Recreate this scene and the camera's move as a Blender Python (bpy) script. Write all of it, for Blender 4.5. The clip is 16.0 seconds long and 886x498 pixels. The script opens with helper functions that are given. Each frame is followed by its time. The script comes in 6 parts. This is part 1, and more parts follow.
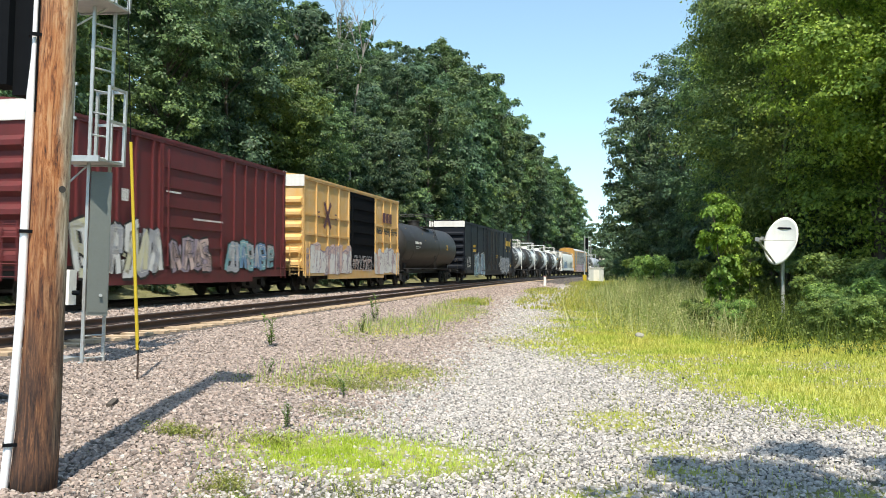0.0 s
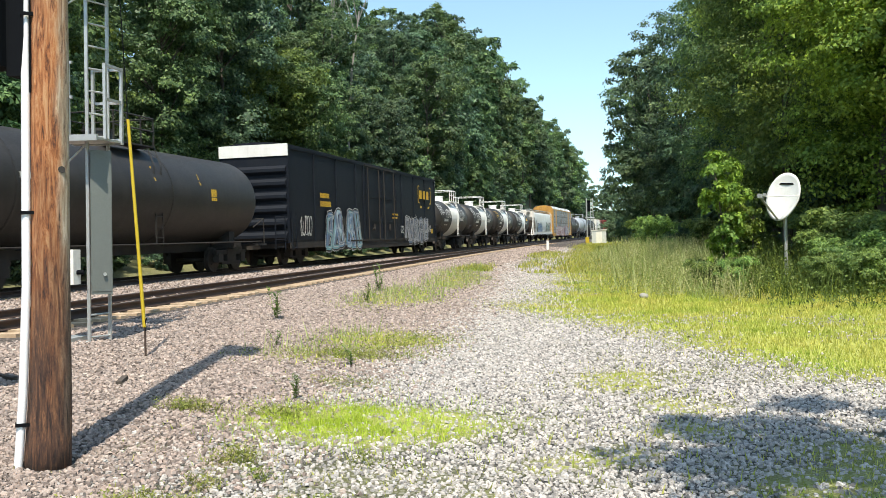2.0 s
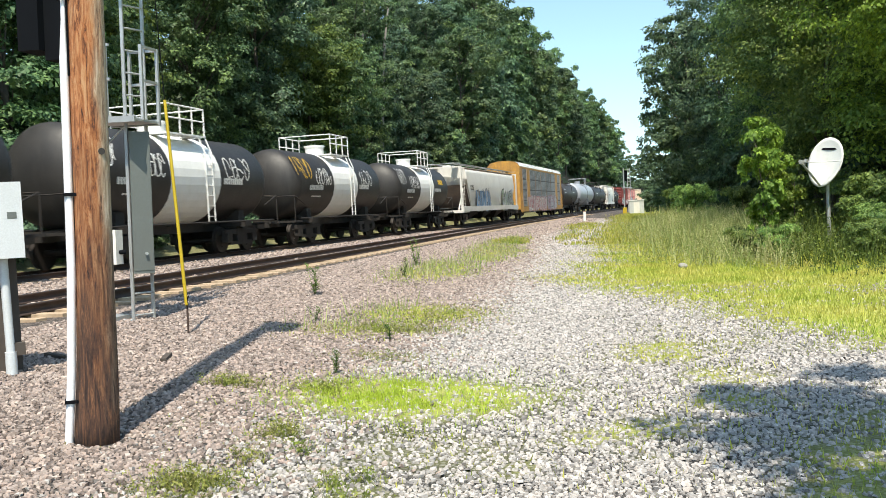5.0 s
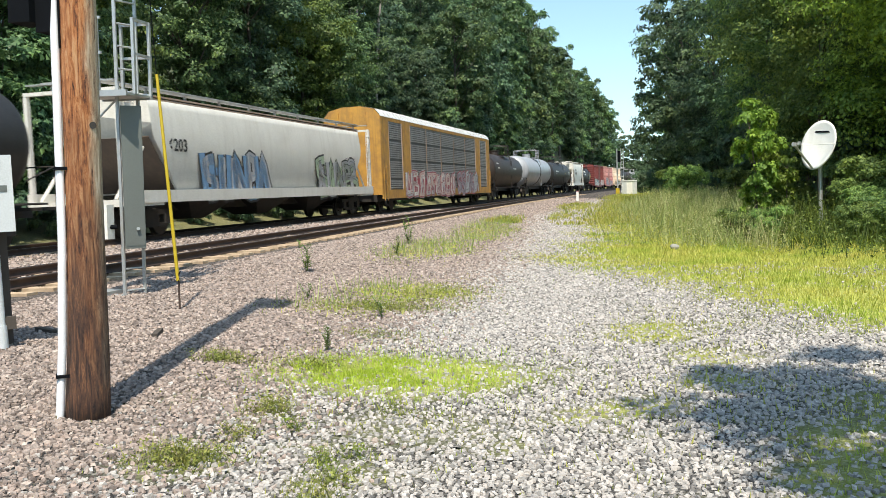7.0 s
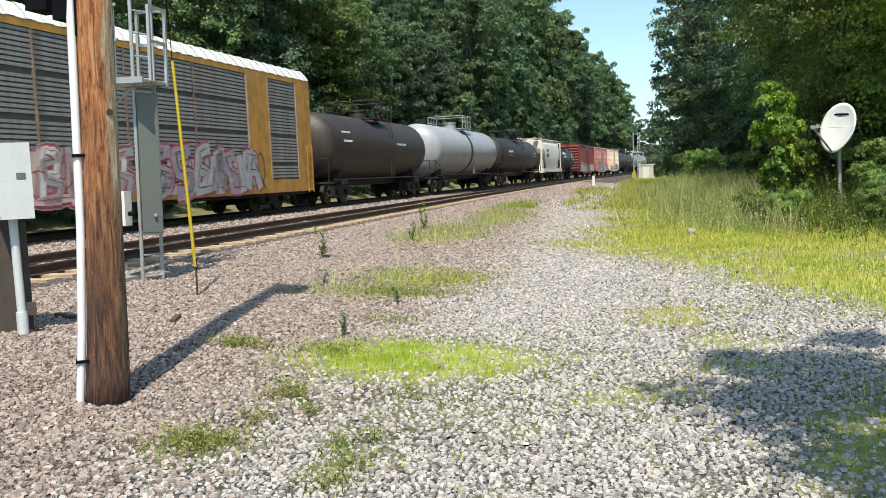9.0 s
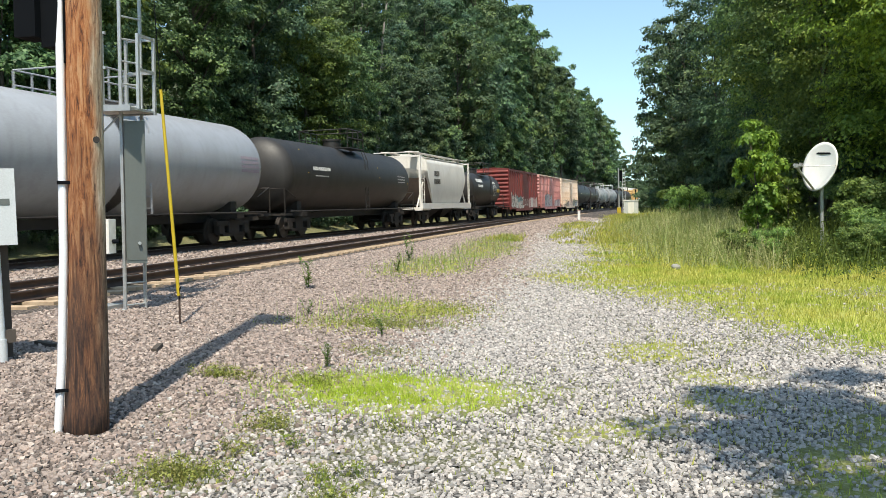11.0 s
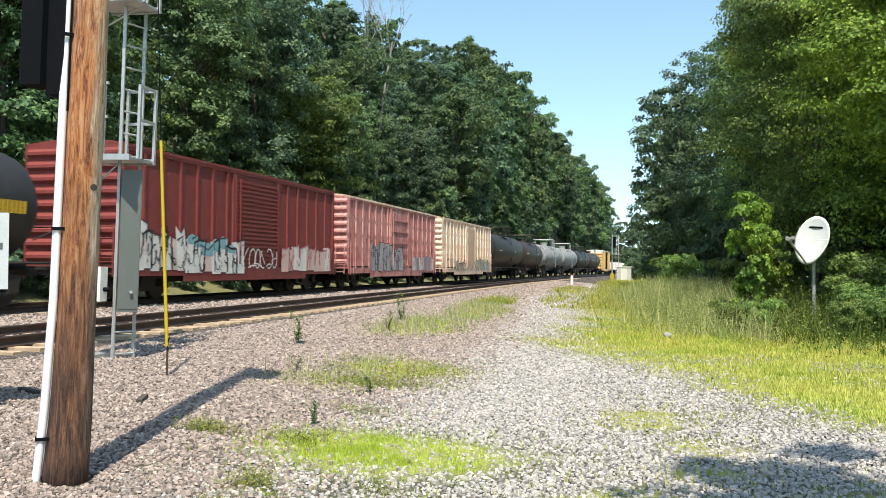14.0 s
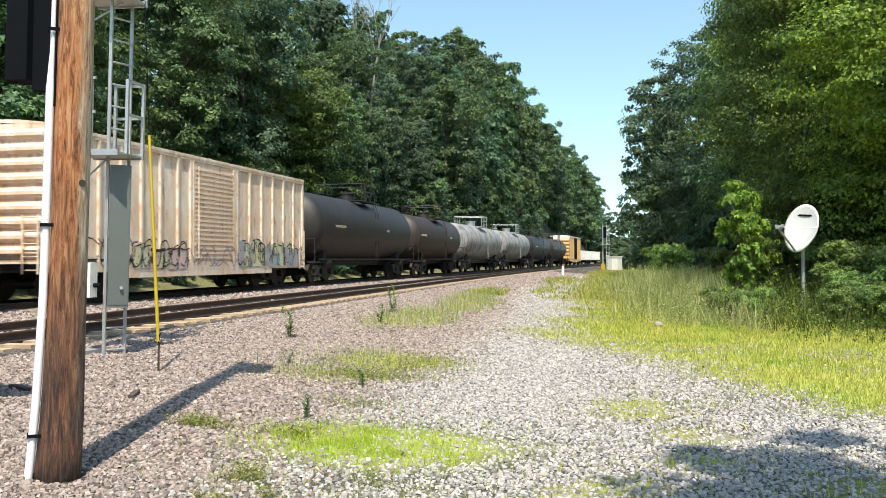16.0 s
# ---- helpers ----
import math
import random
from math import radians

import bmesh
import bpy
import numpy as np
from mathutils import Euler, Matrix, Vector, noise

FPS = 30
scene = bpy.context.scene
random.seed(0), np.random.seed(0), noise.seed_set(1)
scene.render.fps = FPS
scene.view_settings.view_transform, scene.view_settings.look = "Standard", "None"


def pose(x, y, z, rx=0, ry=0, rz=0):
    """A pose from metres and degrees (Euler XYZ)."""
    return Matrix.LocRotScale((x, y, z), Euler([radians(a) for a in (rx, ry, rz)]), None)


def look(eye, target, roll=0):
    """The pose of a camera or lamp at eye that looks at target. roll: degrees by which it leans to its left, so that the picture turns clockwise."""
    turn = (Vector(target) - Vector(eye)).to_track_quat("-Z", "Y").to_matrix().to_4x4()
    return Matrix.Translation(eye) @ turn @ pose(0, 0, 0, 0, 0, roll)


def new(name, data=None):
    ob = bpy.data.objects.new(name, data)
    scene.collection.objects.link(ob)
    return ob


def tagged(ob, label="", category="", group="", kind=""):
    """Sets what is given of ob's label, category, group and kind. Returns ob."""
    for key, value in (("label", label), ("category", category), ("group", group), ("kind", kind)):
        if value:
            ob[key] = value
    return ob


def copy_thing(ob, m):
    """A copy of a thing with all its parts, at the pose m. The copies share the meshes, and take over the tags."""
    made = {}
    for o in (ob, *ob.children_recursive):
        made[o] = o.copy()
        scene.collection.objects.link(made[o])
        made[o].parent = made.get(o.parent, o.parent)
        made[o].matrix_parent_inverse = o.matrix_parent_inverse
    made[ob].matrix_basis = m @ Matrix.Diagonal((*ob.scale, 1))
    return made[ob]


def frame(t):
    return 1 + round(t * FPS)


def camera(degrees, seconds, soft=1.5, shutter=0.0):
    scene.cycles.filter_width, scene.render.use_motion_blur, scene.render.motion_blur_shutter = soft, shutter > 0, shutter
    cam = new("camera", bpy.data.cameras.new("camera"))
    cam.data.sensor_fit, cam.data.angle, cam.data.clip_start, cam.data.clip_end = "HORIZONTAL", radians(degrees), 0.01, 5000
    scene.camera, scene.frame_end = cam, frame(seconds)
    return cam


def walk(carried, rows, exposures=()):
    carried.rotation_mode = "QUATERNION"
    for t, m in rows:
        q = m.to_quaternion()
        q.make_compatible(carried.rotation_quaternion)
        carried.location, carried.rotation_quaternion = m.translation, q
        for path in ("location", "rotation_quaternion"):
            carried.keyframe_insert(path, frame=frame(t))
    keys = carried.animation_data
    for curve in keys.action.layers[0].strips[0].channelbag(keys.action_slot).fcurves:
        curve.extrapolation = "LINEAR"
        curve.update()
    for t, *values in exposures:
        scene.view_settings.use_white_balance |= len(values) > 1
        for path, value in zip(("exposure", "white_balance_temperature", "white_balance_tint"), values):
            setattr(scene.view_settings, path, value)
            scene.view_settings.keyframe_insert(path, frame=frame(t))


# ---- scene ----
KELVIN, TINT = 7000, 7
cam = camera(54.18, 16.0, soft=0.8, shutter=0.15)
PATH = [
    (0.0, pose(0, 0, 1.62, 91.36, -0.23, 10.48)),
    (0.5, pose(0, 0, 1.62, 90.66, 0.02, 8.78)),
    (1.0, pose(0, 0, 1.62, 90.08, 0.44, 8.35)),
    (1.5, pose(0, 0, 1.62, 89.59, 1.09, 9.29)),
    (2.0, pose(0, 0, 1.62, 89.20, 1.71, 10.65)),
    (2.5, pose(0, 0, 1.62, 88.85, 2.30, 12.11)),
    (3.0, pose(0, 0, 1.62, 88.56, 2.73, 13.16)),
    (3.5, pose(0, 0, 1.62, 88.28, 2.96, 13.62)),
    (4.0, pose(0, 0, 1.62, 88.01, 3.04, 13.59)),
    (6.5, pose(0, 0, 1.62, 86.61, 2.40, 12.14)),
    (7, pose(0, 0, 1.62, 86.11, 2.20, 12.56)),
    (7.5, pose(0, 0, 1.62, 85.57, 2.11, 13.18)),
    (8, pose(0, 0, 1.62, 85.10, 2.26, 13.85)),
    (10.5, pose(0, 0, 1.62, 86.01, 2.66, 12.97)),
    (11.0, pose(0, 0, 1.62, 87.28, 1.63, 12.67)),
    (11.5, pose(0, 0, 1.62, 88.70, 0.62, 12.77)),
    (12.0, pose(0, 0, 1.62, 90.16, -0.20, 13.03)),
    (12.5, pose(0, 0, 1.62, 91.16, -0.72, 13.16)),
    (13.0, pose(0, 0, 1.62, 91.55, -0.81, 13.02)),
    (13.5, pose(0, 0, 1.62, 91.46, -0.64, 12.61)),
    (14.0, pose(0, 0, 1.62, 91.24, -0.44, 12.24)),
    (14.5, pose(0, 0, 1.62, 91.01, -0.14, 11.95)),
    (15.0, pose(0, 0, 1.62, 90.83, 0.03, 11.77)),
    (15.5, pose(0, 0, 1.62, 90.73, 0.19, 11.68)),
    (16.0, pose(0, 0, 1.62, 90.71, 0.20, 11.65)),
]
walk(cam, PATH, exposures=[(t, e, KELVIN, TINT) for t, e in ((0.0, 0.78), (2.0, 0.78), (4.0, 0.80), (7.0, 0.66), (8.0, 0.56), (10.5, 0.56), (12.0, 0.68), (14.0, 0.76), (16.0, 0.76))])

# ---- world, sun ----
SUN_AZ, SUN_EL = (0.25, -0.968), 61.0
world = bpy.data.worlds.new("world")
scene.world = world
world.use_nodes = True
wn = world.node_tree
sky = wn.nodes.new("ShaderNodeTexSky")
sky.sky_type, sky.sun_disc = "NISHITA", False
sky.sun_elevation, sky.sun_rotation = radians(SUN_EL), math.atan2(SUN_AZ[0], SUN_AZ[1])
sky.air_density, sky.dust_density, sky.ozone_density = 1.0, 0.45, 1.0
sky_dir, sky_up, sky_unit = wn.nodes.new("ShaderNodeTexCoord"), wn.nodes.new("ShaderNodeVectorMath"), wn.nodes.new("ShaderNodeVectorMath")
sky_up.inputs[1].default_value = (0, 0, 0.07)
sky_unit.operation = "NORMALIZE"
wn.links.new(sky_dir.outputs["Generated"], sky_up.inputs[0])
wn.links.new(sky_up.outputs[0], sky_unit.inputs[0])
wn.links.new(sky_unit.outputs[0], sky.inputs[0])
sky_tint = wn.nodes.new("ShaderNodeMix")
sky_tint.data_type, sky_tint.blend_type = "RGBA", "MULTIPLY"
sky_tint.inputs[0].default_value, sky_tint.inputs[7].default_value = 1.0, (1.02, 1.12, 1.05, 1.0)
wn.links.new(sky.outputs[0], sky_tint.inputs[6])
wn.links.new(sky_tint.outputs[2], wn.nodes["Background"].inputs[0])
wn.nodes["Background"].inputs[1].default_value = 0.15
sun_data = bpy.data.lights.new("sun", "SUN")
sun_data.energy, sun_data.angle, sun_data.color = 4.2, radians(0.53), (1.0, 0.95, 0.87)
sun = new("sun", sun_data)
ce = math.cos(radians(SUN_EL))
sun.matrix_world = look((SUN_AZ[0] * ce * 80, SUN_AZ[1] * ce * 80, math.sin(radians(SUN_EL)) * 80), (0, 0, 0))

# ---- materials ----
def nodes_of(name):
    m = bpy.data.materials.new(name)
    m.use_nodes = True
    nt = m.node_tree
    return m, nt, nt.nodes["Principled BSDF"], nt.nodes.new, nt.links.new


def ramp(nt, fac, stops):
    r = nt.nodes.new("ShaderNodeValToRGB")
    while len(r.color_ramp.elements) < len(stops):
        r.color_ramp.elements.new(0.5)
    for e, (p, c) in zip(r.color_ramp.elements, stops):
        e.position, e.color = p, (*c, 1) if len(c) == 3 else c
    nt.links.new(fac, r.inputs[0])
    return r.outputs[0]


def noise_tex(nt, scale, detail=4, stretch=(1, 1, 1), rough=0.6, warp=0.0):
    tc, mp, n = nt.nodes.new("ShaderNodeTexCoord"), nt.nodes.new("ShaderNodeMapping"), nt.nodes.new("ShaderNodeTexNoise")
    mp.inputs["Scale"].default_value = stretch
    n.inputs["Scale"].default_value, n.inputs["Detail"].default_value, n.inputs["Roughness"].default_value = scale, detail, rough
    n.inputs["Distortion"].default_value = warp
    nt.links.new(tc.outputs["Object"], mp.inputs[0])
    nt.links.new(mp.outputs[0], n.inputs["Vector"])
    return n.outputs["Fac"]


def mixc(nt, fac, a, b):
    m = nt.nodes.new("ShaderNodeMix")
    m.data_type = "RGBA"
    if isinstance(fac, (int, float)):
        m.inputs[0].default_value = fac
    else:
        nt.links.new(fac, m.inputs[0])
    for s, v in ((m.inputs[6], a), (m.inputs[7], b)):
        if isinstance(v, tuple):
            s.default_value = (*v[:3], 1)
        else:
            nt.links.new(v, s)
    return m.outputs[2]


def bumped(nt, b, height, strength, dist=0.01):
    bp = nt.nodes.new("ShaderNodeBump")
    bp.inputs["Strength"].default_value, bp.inputs["Distance"].default_value = strength, dist
    nt.links.new(height, bp.inputs["Height"])
    nt.links.new(bp.outputs[0], b.inputs["Normal"])


def plain(name, col, rough=0.6, metal=0.0, dirt=(0.12, 0.10, 0.08), amount=0.35, scale=2.0, streak=True, bump=0.15, spec=0.5):
    """A painted or raw surface with broad stains, fine grain and rain streaks."""
    m, nt, b, _, link = nodes_of(name)
    big = noise_tex(nt, scale, 5)
    fine = noise_tex(nt, scale * 22, 3)
    k = ramp(nt, big, [(0.42, (0, 0, 0)), (0.78, (amount, amount, amount))])
    c = mixc(nt, k, tuple(col), tuple(dirt))
    if streak:
        st = noise_tex(nt, 5.0, 3, (1, 1, 0.06))
        k2 = ramp(nt, st, [(0.5, (0, 0, 0)), (0.75, (amount * 0.8,) * 3)])
        c = mixc(nt, k2, c, tuple(dirt))
    k3 = ramp(nt, fine, [(0.3, (0.9, 0.9, 0.9)), (0.7, (1.05, 1.05, 1.05))])
    mm = nt.nodes.new("ShaderNodeMix")
    mm.data_type, mm.blend_type = "RGBA", "MULTIPLY"
    mm.inputs[0].default_value = 1.0
    link(c, mm.inputs[6]), link(k3, mm.inputs[7])
    link(mm.outputs[2], b.inputs["Base Color"])
    rr = ramp(nt, fine, [(0.2, (max(0, rough - 0.12),) * 3), (0.8, (min(1, rough + 0.12),) * 3)])
    link(rr, b.inputs["Roughness"])
    b.inputs["Metallic"].default_value = metal
    b.inputs["Specular IOR Level"].default_value = spec
    if bump:
        bumped(nt, b, fine, bump, 0.004)
    return m


def peeling(name, col, chip, pale, rough=0.7):
    """Old car paint that flakes in upright chips, with pale and bare patches."""
    m, nt, b, _, link = nodes_of(name)
    a = noise_tex(nt, 1.6, 6, (1, 1, 0.55), 0.7)
    d = noise_tex(nt, 3.2, 7, (1, 1, 0.35), 0.75)
    s = noise_tex(nt, 6.0, 3, (1, 1, 0.05))
    c = mixc(nt, ramp(nt, a, [(0.40, (0, 0, 0)), (0.62, (0.9, 0.9, 0.9))]), tuple(col), tuple(pale))
    c = mixc(nt, ramp(nt, d, [(0.57, (0, 0, 0)), (0.60, (0.85, 0.85, 0.85))]), c, tuple(chip))
    c = mixc(nt, ramp(nt, s, [(0.52, (0, 0, 0)), (0.72, (0.45, 0.45, 0.45))]), c, tuple(chip))
    link(c, b.inputs["Base Color"])
    b.inputs["Roughness"].default_value = rough
    bumped(nt, b, d, 0.3, 0.006)
    return m


def leafy(name, dark, light, rough=0.55, trans=0.25, patch=0.0, tones=None):
    m, nt, b, _, link = nodes_of(name)
    g, oi = nt.nodes.new("ShaderNodeNewGeometry"), nt.nodes.new("ShaderNodeObjectInfo")
    c = ramp(nt, g.outputs["Random Per Island"], [(0.0, dark), (0.65, tuple((p + q) / 2 for p, q in zip(dark, light))), (1.0, light)])
    h = nt.nodes.new("ShaderNodeHueSaturation")
    mr = nt.nodes.new("ShaderNodeMapRange")
    mr.inputs["To Min"].default_value, mr.inputs["To Max"].default_value = 0.75, 1.25
    link(oi.outputs["Random"], mr.inputs[0])
    link(mr.outputs[0], h.inputs["Value"])
    mr2 = nt.nodes.new("ShaderNodeMapRange")
    mr2.inputs["To Min"].default_value, mr2.inputs["To Max"].default_value = 0.485, 0.515
    link(oi.outputs["Random"], mr2.inputs[0])
    link(mr2.outputs[0], h.inputs["Hue"])
    if patch:
        pn = noise_tex(nt, patch, 4)
        dry = ramp(nt, pn, tones or [(0.35, (0.70, 0.86, 0.62)), (0.5, (1.0, 1.0, 1.0)), (0.68, (1.12, 0.98, 1.25))])
        mp = nt.nodes.new("ShaderNodeMix")
        mp.data_type, mp.blend_type = "RGBA", "MULTIPLY"
        mp.inputs[0].default_value = 1.0
        link(c, mp.inputs[6]), link(dry, mp.inputs[7])
        c = mp.outputs[2]
    link(c, h.inputs["Color"])
    link(h.outputs[0], b.inputs["Base Color"])
    b.inputs["Roughness"].default_value = rough
    b.inputs["Specular IOR Level"].default_value = 0.3
    t = nt.nodes.new("ShaderNodeBsdfTranslucent")
    link(h.outputs[0], t.inputs[0])
    mx = nt.nodes.new("ShaderNodeMixShader")
    mx.inputs[0].default_value = trans
    link(b.outputs[0], mx.inputs[1]), link(t.outputs[0], mx.inputs[2])
    link(mx.outputs[0], nt.nodes["Material Output"].inputs[0])
    return m


def ground_material():
    m, nt, b, _, link = nodes_of("gravel_and_soil")
    tc = nt.nodes.new("ShaderNodeTexCoord")
    vo = nt.nodes.new("ShaderNodeTexVoronoi")
    vo.inputs["Scale"].default_value = 24.0
    link(tc.outputs["Object"], vo.inputs["Vector"])
    vd = nt.nodes.new("ShaderNodeTexVoronoi")
    vd.feature = "DISTANCE_TO_EDGE"
    vd.inputs["Scale"].default_value = 24.0
    link(tc.outputs["Object"], vd.inputs["Vector"])
    sep = nt.nodes.new("ShaderNodeSeparateColor")
    link(vo.outputs["Color"], sep.inputs[0])
    # Dark fines, darkened further here and in the joints for shaded stone gaps.
    stone = ramp(nt, sep.outputs[0], [(0.0, (0.06, 0.056, 0.054)), (0.5, (0.15, 0.142, 0.136)), (1.0, (0.28, 0.262, 0.252))])
    pink = ramp(nt, sep.outputs[1], [(0.0, (0.05, 0.039, 0.033)), (0.5, (0.135, 0.107, 0.093)), (1.0, (0.25, 0.207, 0.182))])
    big = noise_tex(nt, 0.35, 4)
    at = nt.nodes.new("ShaderNodeAttribute")
    at.attribute_name = "cover"
    sp = nt.nodes.new("ShaderNodeSeparateColor")
    link(at.outputs["Color"], sp.inputs[0])
    c = mixc(nt, sp.outputs[2], stone, pink)
    joint = ramp(nt, vd.outputs["Distance"], [(0.0, (0.06, 0.06, 0.06)), (0.22, (1, 1, 1))])
    mm = nt.nodes.new("ShaderNodeMix")
    mm.data_type, mm.blend_type = "RGBA", "MULTIPLY"
    mm.inputs[0].default_value = 1.0
    link(c, mm.inputs[6]), link(joint, mm.inputs[7])
    wear = ramp(nt, big, [(0.35, (0.82, 0.82, 0.82)), (0.65, (1.1, 1.1, 1.1))])
    m2 = nt.nodes.new("ShaderNodeMix")
    m2.data_type, m2.blend_type = "RGBA", "MULTIPLY"
    m2.inputs[0].default_value = 1.0
    link(mm.outputs[2], m2.inputs[6]), link(wear, m2.inputs[7])
    turf_n = noise_tex(nt, 6.0, 5)
    turf = ramp(nt, turf_n, [(0.3, (0.26, 0.28, 0.06)), (0.55, (0.40, 0.42, 0.09)), (0.75, (0.48, 0.45, 0.18))])
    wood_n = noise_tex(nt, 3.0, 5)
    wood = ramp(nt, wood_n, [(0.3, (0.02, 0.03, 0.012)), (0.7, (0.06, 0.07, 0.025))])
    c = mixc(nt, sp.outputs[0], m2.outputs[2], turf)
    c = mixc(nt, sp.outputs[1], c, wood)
    link(c, b.inputs["Base Color"])
    b.inputs["Roughness"].default_value = 0.9
    bumped(nt, b, vd.outputs["Distance"], 0.8, 0.03)
    return m


def stone_material(name, tones):
    m, nt, b, _, link = nodes_of(name)
    g = nt.nodes.new("ShaderNodeNewGeometry")
    c = ramp(nt, g.outputs["Random Per Island"], list(zip((0.0, 0.25, 0.5, 0.75, 1.0), tones)))
    n = noise_tex(nt, 60, 3)
    k = ramp(nt, n, [(0.3, (0.75, 0.75, 0.75)), (0.7, (1.15, 1.15, 1.15))])
    mm = nt.nodes.new("ShaderNodeMix")
    mm.data_type, mm.blend_type = "RGBA", "MULTIPLY"
    mm.inputs[0].default_value = 1.0
    link(c, mm.inputs[6]), link(k, mm.inputs[7])
    link(mm.outputs[2], b.inputs["Base Color"])
    b.inputs["Roughness"].default_value = 0.85
    bumped(nt, b, n, 0.5, 0.005)
    return m


def wood_pole_material():
    m, nt, b, _, link = nodes_of("weathered_pole_wood")
    grain = noise_tex(nt, 32.0, 9, (1, 1, 0.10), 0.8, 0.8)
    patch = noise_tex(nt, 7.0, 5, (1, 1, 0.18))
    a = ramp(nt, grain, [(0.37, (0.03, 0.012, 0.008)), (0.43, (0.23, 0.075, 0.028)), (0.50, (0.50, 0.18, 0.060)), (0.60, (0.62, 0.34, 0.17))])
    g = ramp(nt, grain, [(0.37, (0.07, 0.04, 0.028)), (0.43, (0.33, 0.23, 0.155)), (0.53, (0.50, 0.40, 0.29)), (0.60, (0.66, 0.57, 0.46))])
    d = ramp(nt, grain, [(0.37, (0.014, 0.009, 0.008)), (0.46, (0.070, 0.034, 0.024)), (0.54, (0.13, 0.060, 0.034)), (0.61, (0.27, 0.125, 0.06))])
    tc, sx = nt.nodes.new("ShaderNodeTexCoord"), nt.nodes.new("ShaderNodeSeparateXYZ")
    link(tc.outputs["Object"], sx.inputs[0])
    def edge(sock, lo, hi, wob):
        ad = nt.nodes.new("ShaderNodeMath")
        ad.operation = "MULTIPLY_ADD"
        ad.inputs[1].default_value = wob
        link(patch, ad.inputs[0]), link(sock, ad.inputs[2])
        mr = nt.nodes.new("ShaderNodeMapRange")
        mr.inputs["From Min"].default_value, mr.inputs["From Max"].default_value = lo, hi
        link(ad.outputs[0], mr.inputs[0])
        return mr.outputs[0]
    c = mixc(nt, edge(sx.outputs[2], 4.0, 6.2, 2.0), a, g)
    c = mixc(nt, edge(sx.outputs[0], 0.19, 0.25, 0.24), c, g)
    c = mixc(nt, edge(sx.outputs[2], 4.0, 2.3, 3.4), c, d)
    link(c, b.inputs["Base Color"])
    b.inputs["Roughness"].default_value = 0.8
    bumped(nt, b, grain, 1.0, 0.03)
    return m


GROUND = ground_material()
STONE = stone_material("lane_stone", ((0.165, 0.152, 0.145), (0.355, 0.332, 0.315), (0.405, 0.379, 0.358), (0.445, 0.40, 0.37), (0.54, 0.503, 0.472)))
BALLAST = stone_material("ballast_stone", ((0.12, 0.092, 0.08), (0.26, 0.207, 0.183), (0.315, 0.257, 0.23), (0.355, 0.27, 0.233), (0.45, 0.375, 0.33)))
POLE_WOOD = wood_pole_material()
BOUGH = [(0.34, (0.62, 0.72, 0.80)), (0.5, (1.0, 1.0, 1.0)), (0.66, (1.45, 1.35, 1.0))]
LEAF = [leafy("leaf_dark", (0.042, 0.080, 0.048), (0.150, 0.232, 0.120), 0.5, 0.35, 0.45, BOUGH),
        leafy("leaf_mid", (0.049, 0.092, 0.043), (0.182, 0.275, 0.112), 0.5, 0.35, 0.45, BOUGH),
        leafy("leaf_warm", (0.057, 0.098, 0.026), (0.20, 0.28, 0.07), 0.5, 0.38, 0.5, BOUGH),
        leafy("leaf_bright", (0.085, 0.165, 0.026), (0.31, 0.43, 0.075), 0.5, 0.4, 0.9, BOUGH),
        # The sunlit brightness of near trees and shrubs is put into these two.
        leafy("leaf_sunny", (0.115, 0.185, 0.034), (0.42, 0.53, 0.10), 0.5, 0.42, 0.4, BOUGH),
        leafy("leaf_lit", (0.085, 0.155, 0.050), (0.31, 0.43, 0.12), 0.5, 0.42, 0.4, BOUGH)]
GRASS = leafy("grass", (0.28, 0.32, 0.055), (0.62, 0.60, 0.15), trans=0.3, patch=0.7)
GRASS_LUSH = leafy("lush_grass", (0.26, 0.36, 0.035), (0.54, 0.64, 0.08), trans=0.3)
LOW_WEED = leafy("low_weed", (0.13, 0.17, 0.035), (0.40, 0.42, 0.11), trans=0.3, patch=2.0)
# Leafy green weed, its colour also darkened for the shade under the trees.
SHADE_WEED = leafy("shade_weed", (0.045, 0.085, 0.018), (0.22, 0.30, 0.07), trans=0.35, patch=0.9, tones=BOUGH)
WEED = leafy("weed", (0.20, 0.27, 0.075), (0.60, 0.62, 0.30), trans=0.35, patch=1.2)
BARK = plain("bark", (0.10, 0.08, 0.065), 0.9, dirt=(0.03, 0.03, 0.025), amount=0.7, scale=6)
RAIL = plain("rusty_rail_steel", (0.075, 0.048, 0.038), 0.7, 0.3, dirt=(0.03, 0.022, 0.02), amount=0.6, scale=3, streak=False)
RAIL_TOP = plain("worn_rail_head", (0.22, 0.20, 0.19), 0.35, 0.9, dirt=(0.1, 0.08, 0.07), amount=0.4, scale=3, streak=False)
TIE = plain("sunbleached_tie_wood", (0.50, 0.37, 0.25), 0.85, dirt=(0.20, 0.13, 0.085), amount=0.7, scale=5, streak=False, bump=0.5)
GALV = plain("galvanised_steel", (0.50, 0.51, 0.51), 0.45, 0.55, dirt=(0.25, 0.25, 0.25), amount=0.3, scale=8)
CAB_GREY = plain("grey_cabinet_paint", (0.125, 0.138, 0.130), 0.5, 0.1, dirt=(0.10, 0.10, 0.09), amount=0.25, scale=3)
WHITE = plain("white_paint", (0.78, 0.78, 0.76), 0.45, dirt=(0.5, 0.48, 0.43), amount=0.25, scale=3)
BOX_PAINT = plain("pale_grey_enclosure_paint", (0.56, 0.585, 0.60), 0.5, dirt=(0.4, 0.4, 0.4), amount=0.2, scale=3, bump=0)
